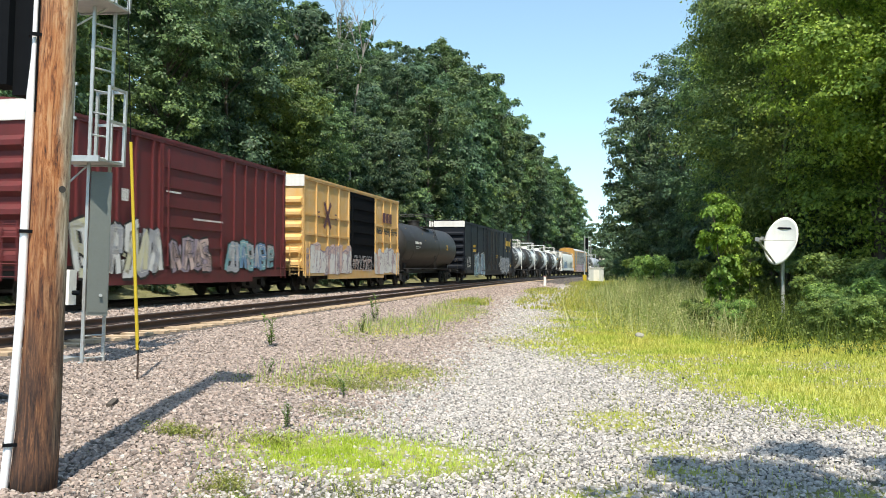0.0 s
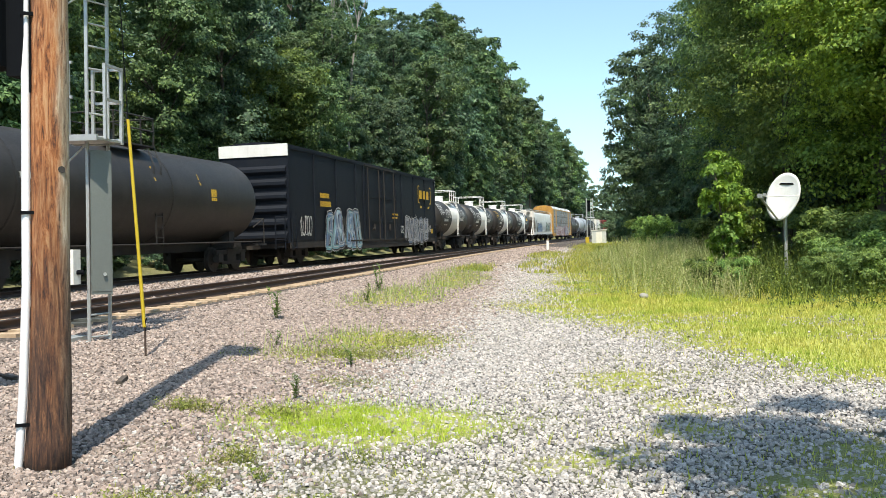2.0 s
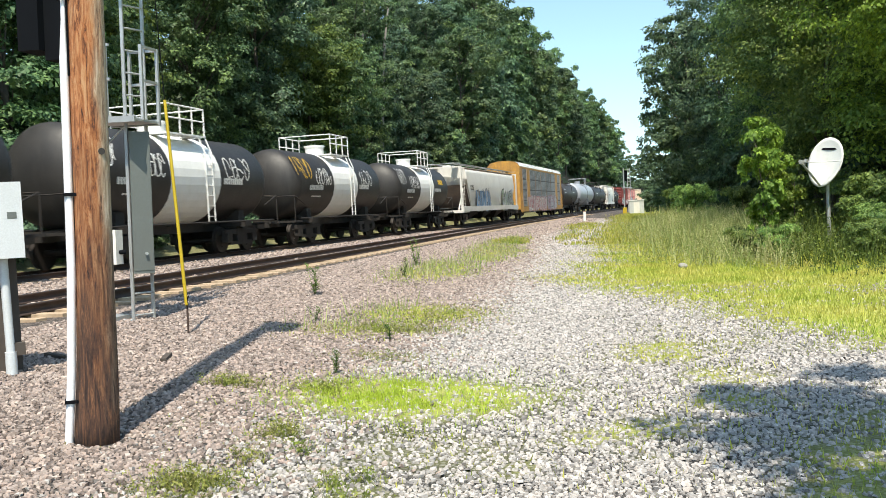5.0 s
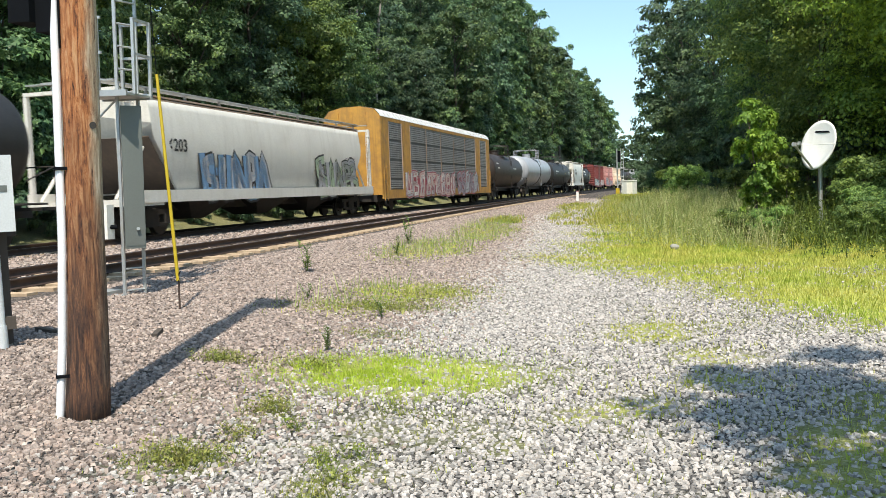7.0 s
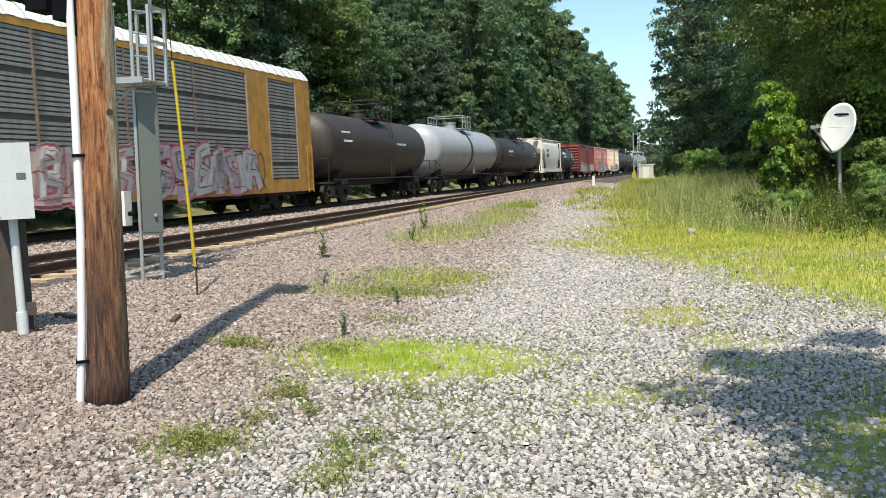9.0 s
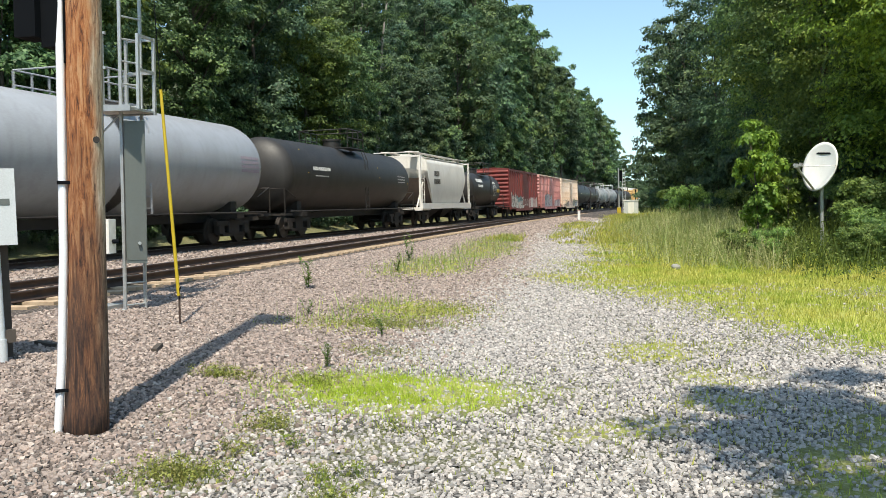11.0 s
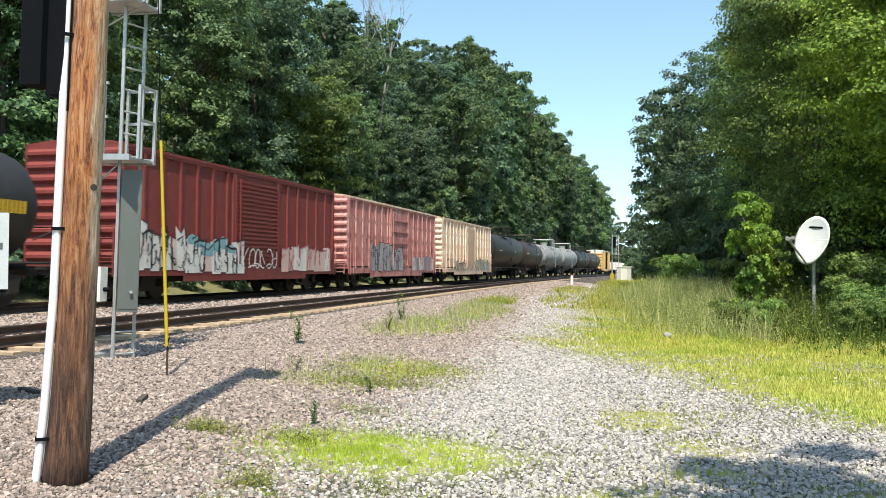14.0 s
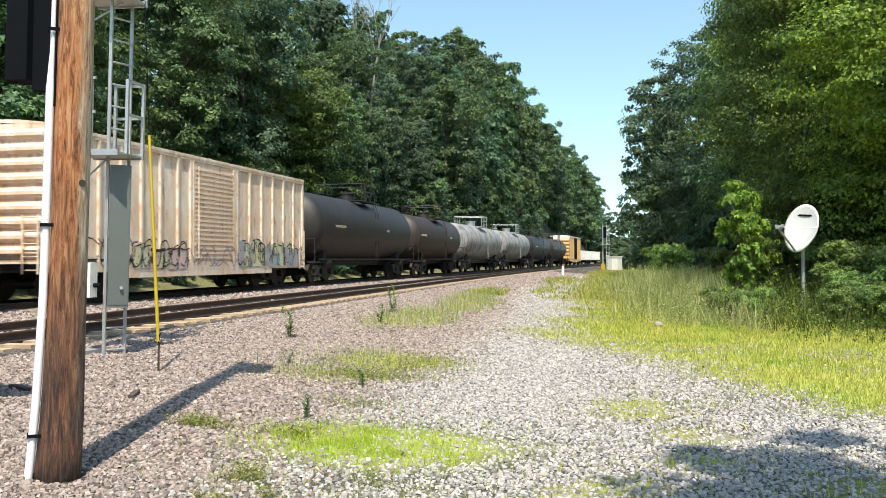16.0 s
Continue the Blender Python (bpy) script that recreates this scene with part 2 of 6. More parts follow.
PVC = plain("white_plastic_conduit", (0.80, 0.80, 0.83), 0.4, dirt=(0.6, 0.6, 0.6), amount=0.15, scale=4, bump=0)
BLACK = plain("black_paint", (0.006, 0.007, 0.009), 0.85, dirt=(0.010, 0.011, 0.013), amount=0.4, scale=4, spec=0.06)
YELLOW = plain("yellow_plastic", (0.50, 0.36, 0.02), 0.5, dirt=(0.35, 0.25, 0.03), amount=0.3, scale=6)
OLD_WOOD = plain("old_dark_timber", (0.075, 0.06, 0.05), 0.9, dirt=(0.03, 0.025, 0.02), amount=0.6, scale=5)
UNDER = plain("dark_running_gear", (0.022, 0.02, 0.019), 0.75, 0.2, dirt=(0.06, 0.045, 0.035), amount=0.5, scale=3)
WHEEL = plain("wheel_steel", (0.05, 0.042, 0.038), 0.6, 0.5, dirt=(0.02, 0.018, 0.016), amount=0.5, scale=3)
MAROON = plain("maroon_car_paint", (0.125, 0.019, 0.022), 0.55, dirt=(0.05, 0.02, 0.02), amount=0.5)
MUSTARD = plain("mustard_car_paint", (0.64, 0.38, 0.125), 0.6, dirt=(0.62, 0.46, 0.27), amount=0.75)
NAVY = plain("dark_blue_car_paint", (0.006, 0.009, 0.016), 0.6, dirt=(0.016, 0.018, 0.022), amount=0.4, spec=0.22)
TANK_BLACK = plain("black_tank_paint", (0.018, 0.0165, 0.016), 0.55, dirt=(0.045, 0.04, 0.037), amount=0.6, scale=1.2)
TANK_BROWN = plain("brown_black_tank_paint", (0.028, 0.020, 0.018), 0.55, dirt=(0.07, 0.05, 0.04), amount=0.6, scale=1.2)
TANK_GREY = plain("light_grey_tank_paint", (0.35, 0.365, 0.40), 0.38, dirt=(0.20, 0.20, 0.21), amount=0.5, scale=1.0)
TANK_DIRTY = plain("stained_grey_tank_paint", (0.34, 0.34, 0.34), 0.6, dirt=(0.06, 0.055, 0.05), amount=0.95, scale=0.9)
HOPPER_GREY = plain("pale_grey_hopper_paint", (0.68, 0.66, 0.62), 0.5, dirt=(0.42, 0.38, 0.34), amount=0.35, scale=0.8)
HOPPER_WHITE = plain("off_white_hopper_paint", (0.76, 0.73, 0.68), 0.5, dirt=(0.45, 0.40, 0.35), amount=0.35, scale=0.8)
AUTO_YELLOW = plain("autorack_yellow", (0.52, 0.275, 0.055), 0.6, dirt=(0.19, 0.10, 0.05), amount=0.75)
# Two tones of screen steel: shade behind the slats is put into the darker.
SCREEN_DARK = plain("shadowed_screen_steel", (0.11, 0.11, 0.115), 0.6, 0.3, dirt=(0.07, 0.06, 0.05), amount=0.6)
SCREEN = plain("galvanised_screen", (0.36, 0.36, 0.37), 0.55, 0.4, dirt=(0.13, 0.10, 0.08), amount=0.6)
ROOF_WHITE = plain("white_roof_sheet", (0.72, 0.72, 0.71), 0.5, dirt=(0.45, 0.42, 0.38), amount=0.3)
CHORD = plain("rusty_tan_chord", (0.42, 0.31, 0.24), 0.7, dirt=(0.2, 0.13, 0.1), amount=0.6)
SLOPE = plain("shaded_rust_slope_sheet", (0.085, 0.062, 0.052), 0.75, dirt=(0.16, 0.11, 0.08), amount=0.5)
SHED = plain("weathered_shed_paint", (0.50, 0.52, 0.52), 0.6, dirt=(0.3, 0.3, 0.3), amount=0.5)
RED = plain("brick_red_car_paint", (0.21, 0.038, 0.034), 0.6, dirt=(0.10, 0.03, 0.028), amount=0.6)
ROCK = plain("pale_rock", (0.28, 0.27, 0.24), 0.9, dirt=(0.2, 0.2, 0.16), amount=0.6, scale=6, streak=False)
DEAD_WOOD = plain("bare_grey_deadwood", (0.30, 0.27, 0.24), 0.9, dirt=(0.15, 0.13, 0.12), amount=0.5, scale=4)
PINK = peeling("sunfaded_red_car_paint", (0.42, 0.15, 0.14), (0.09, 0.03, 0.03), (0.62, 0.33, 0.31))
CREAM = peeling("faded_cream_car_paint", (0.74, 0.53, 0.37), (0.48, 0.31, 0.20), (0.84, 0.73, 0.64))
INK = {
    "white": plain("white_spray_paint", (0.72, 0.71, 0.68), 0.6, amount=0.2, streak=False),
    "black": plain("black_spray_paint", (0.02, 0.02, 0.022), 0.6, amount=0.2, streak=False),
    "blue": plain("blue_spray_paint", (0.13, 0.25, 0.42), 0.6, amount=0.3, dirt=(0.34, 0.45, 0.55), streak=False),
    "teal": plain("teal_spray_paint", (0.17, 0.38, 0.42), 0.6, amount=0.4, dirt=(0.42, 0.52, 0.55), streak=False),
    "silver": plain("silver_spray_paint", (0.42, 0.42, 0.46), 0.5, 0.3, amount=0.5, dirt=(0.7, 0.7, 0.72), streak=False),
    "slate": plain("slate_blue_spray_paint", (0.13, 0.18, 0.27), 0.6, amount=0.4, dirt=(0.24, 0.29, 0.36), streak=False),
    "sky": plain("pale_blue_spray_paint", (0.42, 0.60, 0.70), 0.6, amount=0.3, streak=False),
    "green": plain("grey_green_spray_paint", (0.34, 0.42, 0.30), 0.6, amount=0.5, dirt=(0.15, 0.2, 0.15), streak=False),
    "red": plain("red_spray_paint", (0.34, 0.05, 0.08), 0.6, amount=0.3, dirt=(0.6, 0.5, 0.5), streak=False),
    "pale": plain("pale_yellow_spray_paint", (0.62, 0.58, 0.36), 0.6, amount=0.5, dirt=(0.7, 0.7, 0.66), streak=False),
    "violet": plain("violet_grey_spray_paint", (0.30, 0.24, 0.30), 0.6, amount=0.5, dirt=(0.5, 0.42, 0.45), streak=False),
    "pink": plain("pinkish_white_spray_paint", (0.66, 0.50, 0.46), 0.6, amount=0.4, dirt=(0.4, 0.25, 0.2), streak=False),
    "plum": plain("dark_plum_paint", (0.10, 0.035, 0.05), 0.6, amount=0.4, dirt=(0.25, 0.12, 0.08), streak=False),
    "yellow": plain("yellow_marking_paint", (0.70, 0.42, 0.03), 0.6, amount=0.2, streak=False),
}

# ---- mesh helpers ----
def box(bm, x0, x1, y0, y1, z0, z1):
    vs = [bm.verts.new((x, y, z)) for x in (x0, x1) for y in (y0, y1) for z in (z0, z1)]
    for f in ((0, 1, 3, 2), (4, 6, 7, 5), (0, 4, 5, 1), (2, 3, 7, 6), (0, 2, 6, 4), (1, 5, 7, 3)):
        bm.faces.new([vs[i] for i in f])


def rod(bm, a, b, r, n=8, r2=None):
    a, b = Vector(a), Vector(b)
    q = (b - a).to_track_quat("Z", "Y").to_matrix()
    rings = []
    for p, rr in ((a, r), (b, r if r2 is None else r2)):
        rings.append([bm.verts.new(p + q @ Vector((rr * math.cos(k * math.tau / n), rr * math.sin(k * math.tau / n), 0))) for k in range(n)])
    for k in range(n):
        f = bm.faces.new((rings[0][k], rings[0][(k + 1) % n], rings[1][(k + 1) % n], rings[1][k]))
        f.smooth = n > 6
    for ring, step in ((rings[0], -1), (rings[1], 1)):
        bm.faces.new([bm.verts.new(v.co) for v in ring[::step]])


def mesh_of(name, bm, material):
    bmesh.ops.recalc_face_normals(bm, faces=bm.faces)
    me = bpy.data.meshes.new(name)
    bm.to_mesh(me)
    bm.free()
    me.materials.append(material)
    return me


def part(name, bm, material, parent=None, label=""):
    ob = new(name, bm if isinstance(bm, bpy.types.Mesh) else mesh_of(name, bm, material))
    ob.parent = parent
    if label:
        tagged(ob, label)
    return ob


def boxes(*rows):
    bm = bmesh.new()
    for r in rows:
        box(bm, *r)
    return bm


def rods(*rows):
    bm = bmesh.new()
    for r in rows:
        rod(bm, *r)
    return bm


def empty(name, m, label, category, group=""):
    ob = new(name)
    ob.matrix_world = m
    return tagged(ob, label, category, group)


def arrays(name, verts, faces, material):
    """A mesh from arrays: verts (n, 3), faces (m, 3 or 4)."""
    me = bpy.data.meshes.new(name)
    k = faces.shape[1]
    me.vertices.add(len(verts)), me.loops.add(faces.size), me.polygons.add(len(faces))
    me.vertices.foreach_set("co", np.ascontiguousarray(verts, dtype=np.float32).ravel())
    me.loops.foreach_set("vertex_index", np.ascontiguousarray(faces, dtype=np.int32).ravel())
    me.polygons.foreach_set("loop_start", np.arange(0, faces.size, k, dtype=np.int32))
    me.update(calc_edges=True)
    me.validate()
    me.materials.append(material)
    return me


# ---- plan of the tracks and the ground ----
RAIL_Z = 0.60


def far_track(y):
    """The centre of the train's track."""
    return -17.48 + 0.0001165 * (y + 122) ** 2


def near_bend(y):
    return 0.0004 * np.maximum(0, np.asarray(y, float) - 40) ** 2


def height(x, y):
    x, y = np.asarray(x, float), np.asarray(y, float)
    yc = np.clip(y, -60, 300)
    xn = x - near_bend(yc)
    right = np.interp(xn, [-8, -6, -3.5, -1, 3, 8, 16, 40], [0.40, 0.28, 0.08, 0, 0, 0.25, 0.7, 2.0])
    d = far_track(yc) - x
    left = np.interp(d, [-50, 2.0, 3.4, 5.5, 7, 12, 40, 90], [0.40, 0.40, 0.1, -0.05, 0.3, 2.0, 9.0, 14.0])
    hill = np.interp(yc, [0, 60, 105, 130, 180, 260], [0.8, 1.0, 1.0, 1.0, 1.0, 1.0])
    left = np.where((d > 7) & (left > 0.3), 0.3 + (left - 0.3) * hill, left)
    left = left + np.clip((d - 6.5) / 8, 0, 1) * np.interp(yc, [78, 100, 122, 150, 230, 300], [0, 4.5, 14.5, 14, 12, 6])
    z = np.where(xn > -8, right, left)
    return z + 0.015 * np.sin(x * 1.7 + 0.6 * np.sin(y * 0.9)) * np.sin(y * 1.3) * (np.abs(x) < 7)


EDGE_Y = [0, 8.6, 9.5, 10.7, 11.7, 14.4, 17, 18.7, 22, 26.7, 50, 99, 200]
EDGE_X = [4.2, 3.4, 1.6, 1.05, 0.5, -0.2, -1.2, -2.4, -2.2, -2.0, -2.8, -3.0, 2.0]
PATCHES = [(-2.05, 7.2, 1.25, 0.75, 0.8), (-3.6, 10.9, 1.0, 0.5, 0.55), (-3.4, 12.6, 0.95, 1.1, 0.7), (-4.9, 20.5, 1.0, 3.2, 0.6), (-4.7, 27, 0.8, 4.0, 0.6),
           (-1.67, 4.5, 0.2, 0.3, 0.35), (-2.65, 5.7, 0.2, 0.3, 0.25), (-2.7, 4.6, 0.35, 0.3, 0.3), (-2.55, 9.0, 0.25, 0.2, 0.4), (-0.03, 6.35, 0.35, 0.28, 0.8), (-0.45, 6.08, 0.2, 0.16, 0.75), (0.59, 7.2, 0.35, 0.25, 0.75), (-0.84, 5.3, 0.2, 0.15, 0.35), (-0.7, 7.5, 0.4, 0.2, 0.35), (1.0, 4.8, 0.35, 0.4, 0.6),
           (0.15, 9.6, 0.5, 0.7, 0.7), (0.7, 8.3, 0.4, 0.35, 0.65), (1.3, 5.3, 0.5, 0.8, 0.55), (2.1, 6.3, 0.8, 0.8, 0.5), (-1.5, 5.6, 0.7, 0.4, 0.18), (-5.4, 33, 0.7, 6, 0.6), (-4.0, 60, 1.0, 9, 0.5), (-3.6, 43, 0.5, 5, 0.4)]


def turf(x, y):
    """How much grass grows at a place, 0 to 1."""
    x, y = np.asarray(x, float), np.asarray(y, float)
    wob = 0.35 * np.sin(x * 2.1 + y * 1.3) + 0.25 * np.sin(x * 4.3 - y * 2.7) + 0.2 * np.sin(y * 5.1 + x)
    e = np.interp(y, EDGE_Y, EDGE_X)
    g = np.clip((x - e + wob * 1.5 + 0.45) / 2.3, 0, 1)
    g = g * np.clip(1.15 - 0.55 * np.clip(np.sin(x * 1.7 + 2.1 * np.sin(y * 0.9)) * np.sin(y * 1.4 + 1.2 * np.sin(x * 1.3)) + wob * 0.4, 0, 1) * (y < 17), 0, 1)
    tuft = np.sin(x * 3.7 + 1.3 * np.sin(y * 1.9)) * np.sin(y * 3.1 + 1.7 * np.sin(x * 2.3))
    g = np.maximum(g, 0.22 * np.clip((tuft - 0.72) / 0.2, 0, 1) * ((x > -4.5) & (y < 30)))
    for cx, cy, rx, ry, d in PATCHES:
        r = np.hypot((x - cx) / rx, (y - cy) / ry) + 0.25 * wob
        g = np.maximum(g, d * np.clip((1.25 - r) / 0.5, 0, 1))
    return g


def near_track_middle(y):
    return -9.37 + near_bend(y)


def build_ground():
    xs = np.concatenate([np.linspace(-900, -60, 12), np.linspace(-56, -18, 20), np.arange(-17.5, -8, 0.5), np.arange(-8, 8, 0.2), np.arange(8, 30, 1.0), np.linspace(32, 900, 14)])
    ys = np.concatenate([np.linspace(-300, -20, 8), np.arange(-18, 3, 1.5), np.arange(3, 30, 0.2), np.arange(30, 60, 0.8), np.arange(60, 300, 5.0), np.linspace(320, 2500, 12)])
    X, Y = np.meshgrid(xs, ys)
    v = np.stack([X, Y, height(X, Y)], -1).reshape(-1, 3)
    nx = len(xs)
    i = (np.arange(len(ys) - 1)[:, None] * nx + np.arange(nx - 1)[None]).ravel()
    me = arrays("ground", v, np.stack([i, i + 1, i + nx + 1, i + nx], 1), GROUND)
    me.polygons.foreach_set("use_smooth", np.ones(len(me.polygons), dtype=bool))
    at = me.color_attributes.new("cover", "FLOAT_COLOR", "POINT")
    g = turf(v[:, 0], v[:, 1])
    yc = np.clip(v[:, 1], -60, 300)
    back = far_track(yc) - v[:, 0]
    g = np.where((back > 3.0) & (back < 12), 0.05 + 0.25 * np.clip((back - 4.2) / 2.2, 0, 1), g)
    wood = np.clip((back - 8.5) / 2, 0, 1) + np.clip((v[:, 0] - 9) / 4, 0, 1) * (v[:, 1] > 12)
    pink = np.clip((-2.8 - (v[:, 0] - near_bend(yc))) / 2.0, 0, 1)
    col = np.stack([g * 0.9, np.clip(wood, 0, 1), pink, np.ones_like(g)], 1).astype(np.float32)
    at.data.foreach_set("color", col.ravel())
    tagged(new("ground", me), "grey crushed-stone lane with grass verges beside railway tracks", "ground", kind="structure")


build_ground()


def stones(name, x, y, s, material, label, seed):
    """Blocky crushed stones: cubes with drawn-in, uneven corners, each turned and tipped its own way."""
    rng = np.random.default_rng(seed)
    n = len(x)
    cube = np.array([[a, b, c] for a in (-1, 1) for b in (-1, 1) for c in (-1, 1)], float) * [1, 1, 0.8]
    v = np.repeat(cube[None], n, 0) * (0.62 + 0.33 * rng.random((n, 8, 1))) + (rng.random((n, 8, 3)) - 0.5) * 0.5
    v[:, 1::2, :2] *= 0.62 + 0.3 * rng.random((n, 1, 2))
    v *= s[:, None, None] * np.stack([1.0 + 0.5 * rng.random(n), 0.8 + 0.4 * rng.random(n), 0.65 + 0.45 * rng.random(n)], 1)[:, None, :]
    tip, turn = rng.normal(size=n) * 0.32, rng.random(n) * math.tau
    c, sn = np.cos(tip)[:, None], np.sin(tip)[:, None]
    vx, vz = v[..., 0] * c - v[..., 2] * sn, v[..., 0] * sn + v[..., 2] * c
    c, sn = np.cos(turn)[:, None], np.sin(turn)[:, None]
    P = np.stack([vx * c - v[..., 1] * sn + x[:, None], vx * sn + v[..., 1] * c + y[:, None], vz + (height(x, y) + s * 0.35)[:, None]], -1).reshape(-1, 3)
    F = np.array([[0, 1, 3], [0, 3, 2], [4, 6, 7], [4, 7, 5], [0, 4, 5], [0, 5, 1], [2, 3, 7], [2, 7, 6], [1, 5, 7], [1, 7, 3]])
    me = arrays(name, P, (np.arange(n)[:, None, None] * 8 + F[None]).reshape(-1, 3), material)
    me.shade_flat()
    tagged(new(name, me), label, "gravel", kind="stuff")


def scatter_stones():
    rng = np.random.default_rng(4)
    rows, y = [], -6.0
    while y < 85:
        step = 0.0315 * (1 + 0.032 * y) if y > 3.3 else 0.058
        side = float(near_bend(y))
        x = np.arange(-7.75 + side, min(max(4.6, 0.45 * y + 1.5), np.interp(y, [20, 30], [8.5, 1.0]) + side), step)
        rows.append(np.stack([x, np.full(len(x), y), np.full(len(x), step)], 1))
        y += step * 0.95
    x, y, step = np.concatenate(rows).T
    n = len(x)
    x, y = x + rng.uniform(-0.42, 0.42, n) * step, y + rng.uniform(-0.42, 0.42, n) * step
    keep = (rng.random(n) > turf(x + rng.normal(size=n) * 0.2, y + rng.normal(size=n) * 0.3) ** 0.5) & (np.hypot(x + 3.86, y - 5.42) > 0.17)
    x, y, step = x[keep], y[keep], step[keep]
    bal = x - near_bend(y) + rng.normal(size=len(x)) * 0.5 < np.interp(y, [18, 40], [-2.7, -4.6])
    s = step * (0.31 + 0.28 * rng.random(len(x)) ** 2) * np.where(bal, 1.12, 1.0)
    stones("lane_gravel", x[~bal], y[~bal], s[~bal], STONE, "loose angular pale grey crushed stone", 41)
    stones("ballast_gravel", x[bal], y[bal], s[bal], BALLAST, "loose brownish-pink angular track ballast", 42)
    n = 26000
    y = 7 + 45 * rng.random(n) ** 1.6
    x = near_track_middle(y) + np.where(rng.random(n) < 0.3, rng.uniform(-0.66, 0.66, n), rng.uniform(-5.2, -0.8, n))
    stones("track_gravel", x, y, (0.026 + 0.02 * rng.random(n)) * (1 + 0.012 * y), BALLAST, "grey-brown ballast stone between the two tracks", 43)


scatter_stones()


def blades(name, x, y, h, wide, material, label, seed, lean=0.45, cat="grass", flat=True):
    rng = np.random.default_rng(seed)
    n = len(x)
    a = rng.random(n) * math.tau
    dx, dy = np.cos(a), np.sin(a)
    z = height(x, y) - 0.01
    l = lean * h * (0.3 + rng.random(n))
    b = rng.random(n) * math.tau
    lx, ly = np.cos(b) * l, np.sin(b) * l
    w = wide * (0.6 + 0.8 * rng.random(n))
    if flat:
        P = np.stack([np.stack([x - dx * w, y - dy * w, z], 1), np.stack([x + dx * w, y + dy * w, z], 1), np.stack([x + lx, y + ly, z + h], 1)], 1).reshape(-1, 3)
        tagged(new(name, arrays(name, P, np.arange(3 * n).reshape(-1, 3), material)), label, cat, kind="stuff")
        return
    P = np.stack([
        np.stack([x - dx * w, y - dy * w, z], 1), np.stack([x + dx * w, y + dy * w, z], 1),
        np.stack([x + dx * w * 0.7 + lx * 0.4, y + dy * w * 0.7 + ly * 0.4, z + h * 0.6], 1), np.stack([x - dx * w * 0.7 + lx * 0.4, y - dy * w * 0.7 + ly * 0.4, z + h * 0.6], 1),
        np.stack([x + lx, y + ly, z + h], 1)], 1).reshape(-1, 3)
    i = np.arange(n)[:, None] * 5
    tri = np.concatenate([i + [0, 1, 2], i + [0, 2, 3], i + [3, 2, 4]], 0)
    tagged(new(name, arrays(name, P, tri, material)), label, cat, kind="stuff")


def spray_arrays(p, nrm, s, rng, k=3):
    """k pointed leaflets that fan out from each place p in the plane across nrm."""
    n = len(p)
    t1 = np.cross(nrm, rng.normal(size=(n, 3)))
    t1 /= np.linalg.norm(t1, axis=1)[:, None] + 1e-9
    t2 = np.cross(nrm, t1)
    V = []
    for i in range(k):
        a = (i - (k - 1) / 2) * (1.0 if k > 2 else 1.6) + rng.normal(size=(n, 1)) * 0.25
        d, q = t1 * np.cos(a) + t2 * np.sin(a), -t1 * np.sin(a) + t2 * np.cos(a)
        d = d + [0, 0, -0.22]
        V.append(np.stack([p + q * s * 0.31 + d * s * 0.38, p - q * s * 0.31 + d * s * 0.30, p + d * s * 0.95], 1))
    V = np.stack(V, 1).reshape(-1, 3)
    return V, np.arange(len(V)).reshape(-1, 3)


def leaf_sprays(name, p, size, material, label, k=3):
    rng = np.random.default_rng(77)
    nrm = rng.normal(size=p.shape) * 0.6 + [0, 0, 0.8]
    nrm /= np.linalg.norm(nrm, axis=1)[:, None]
    V, F = spray_arrays(p, nrm, size * rng.uniform(0.6, 1.4, (len(p), 1)), rng, k)
    tagged(new(name, arrays(name, V, F, material)), label, "weeds", kind="stuff")


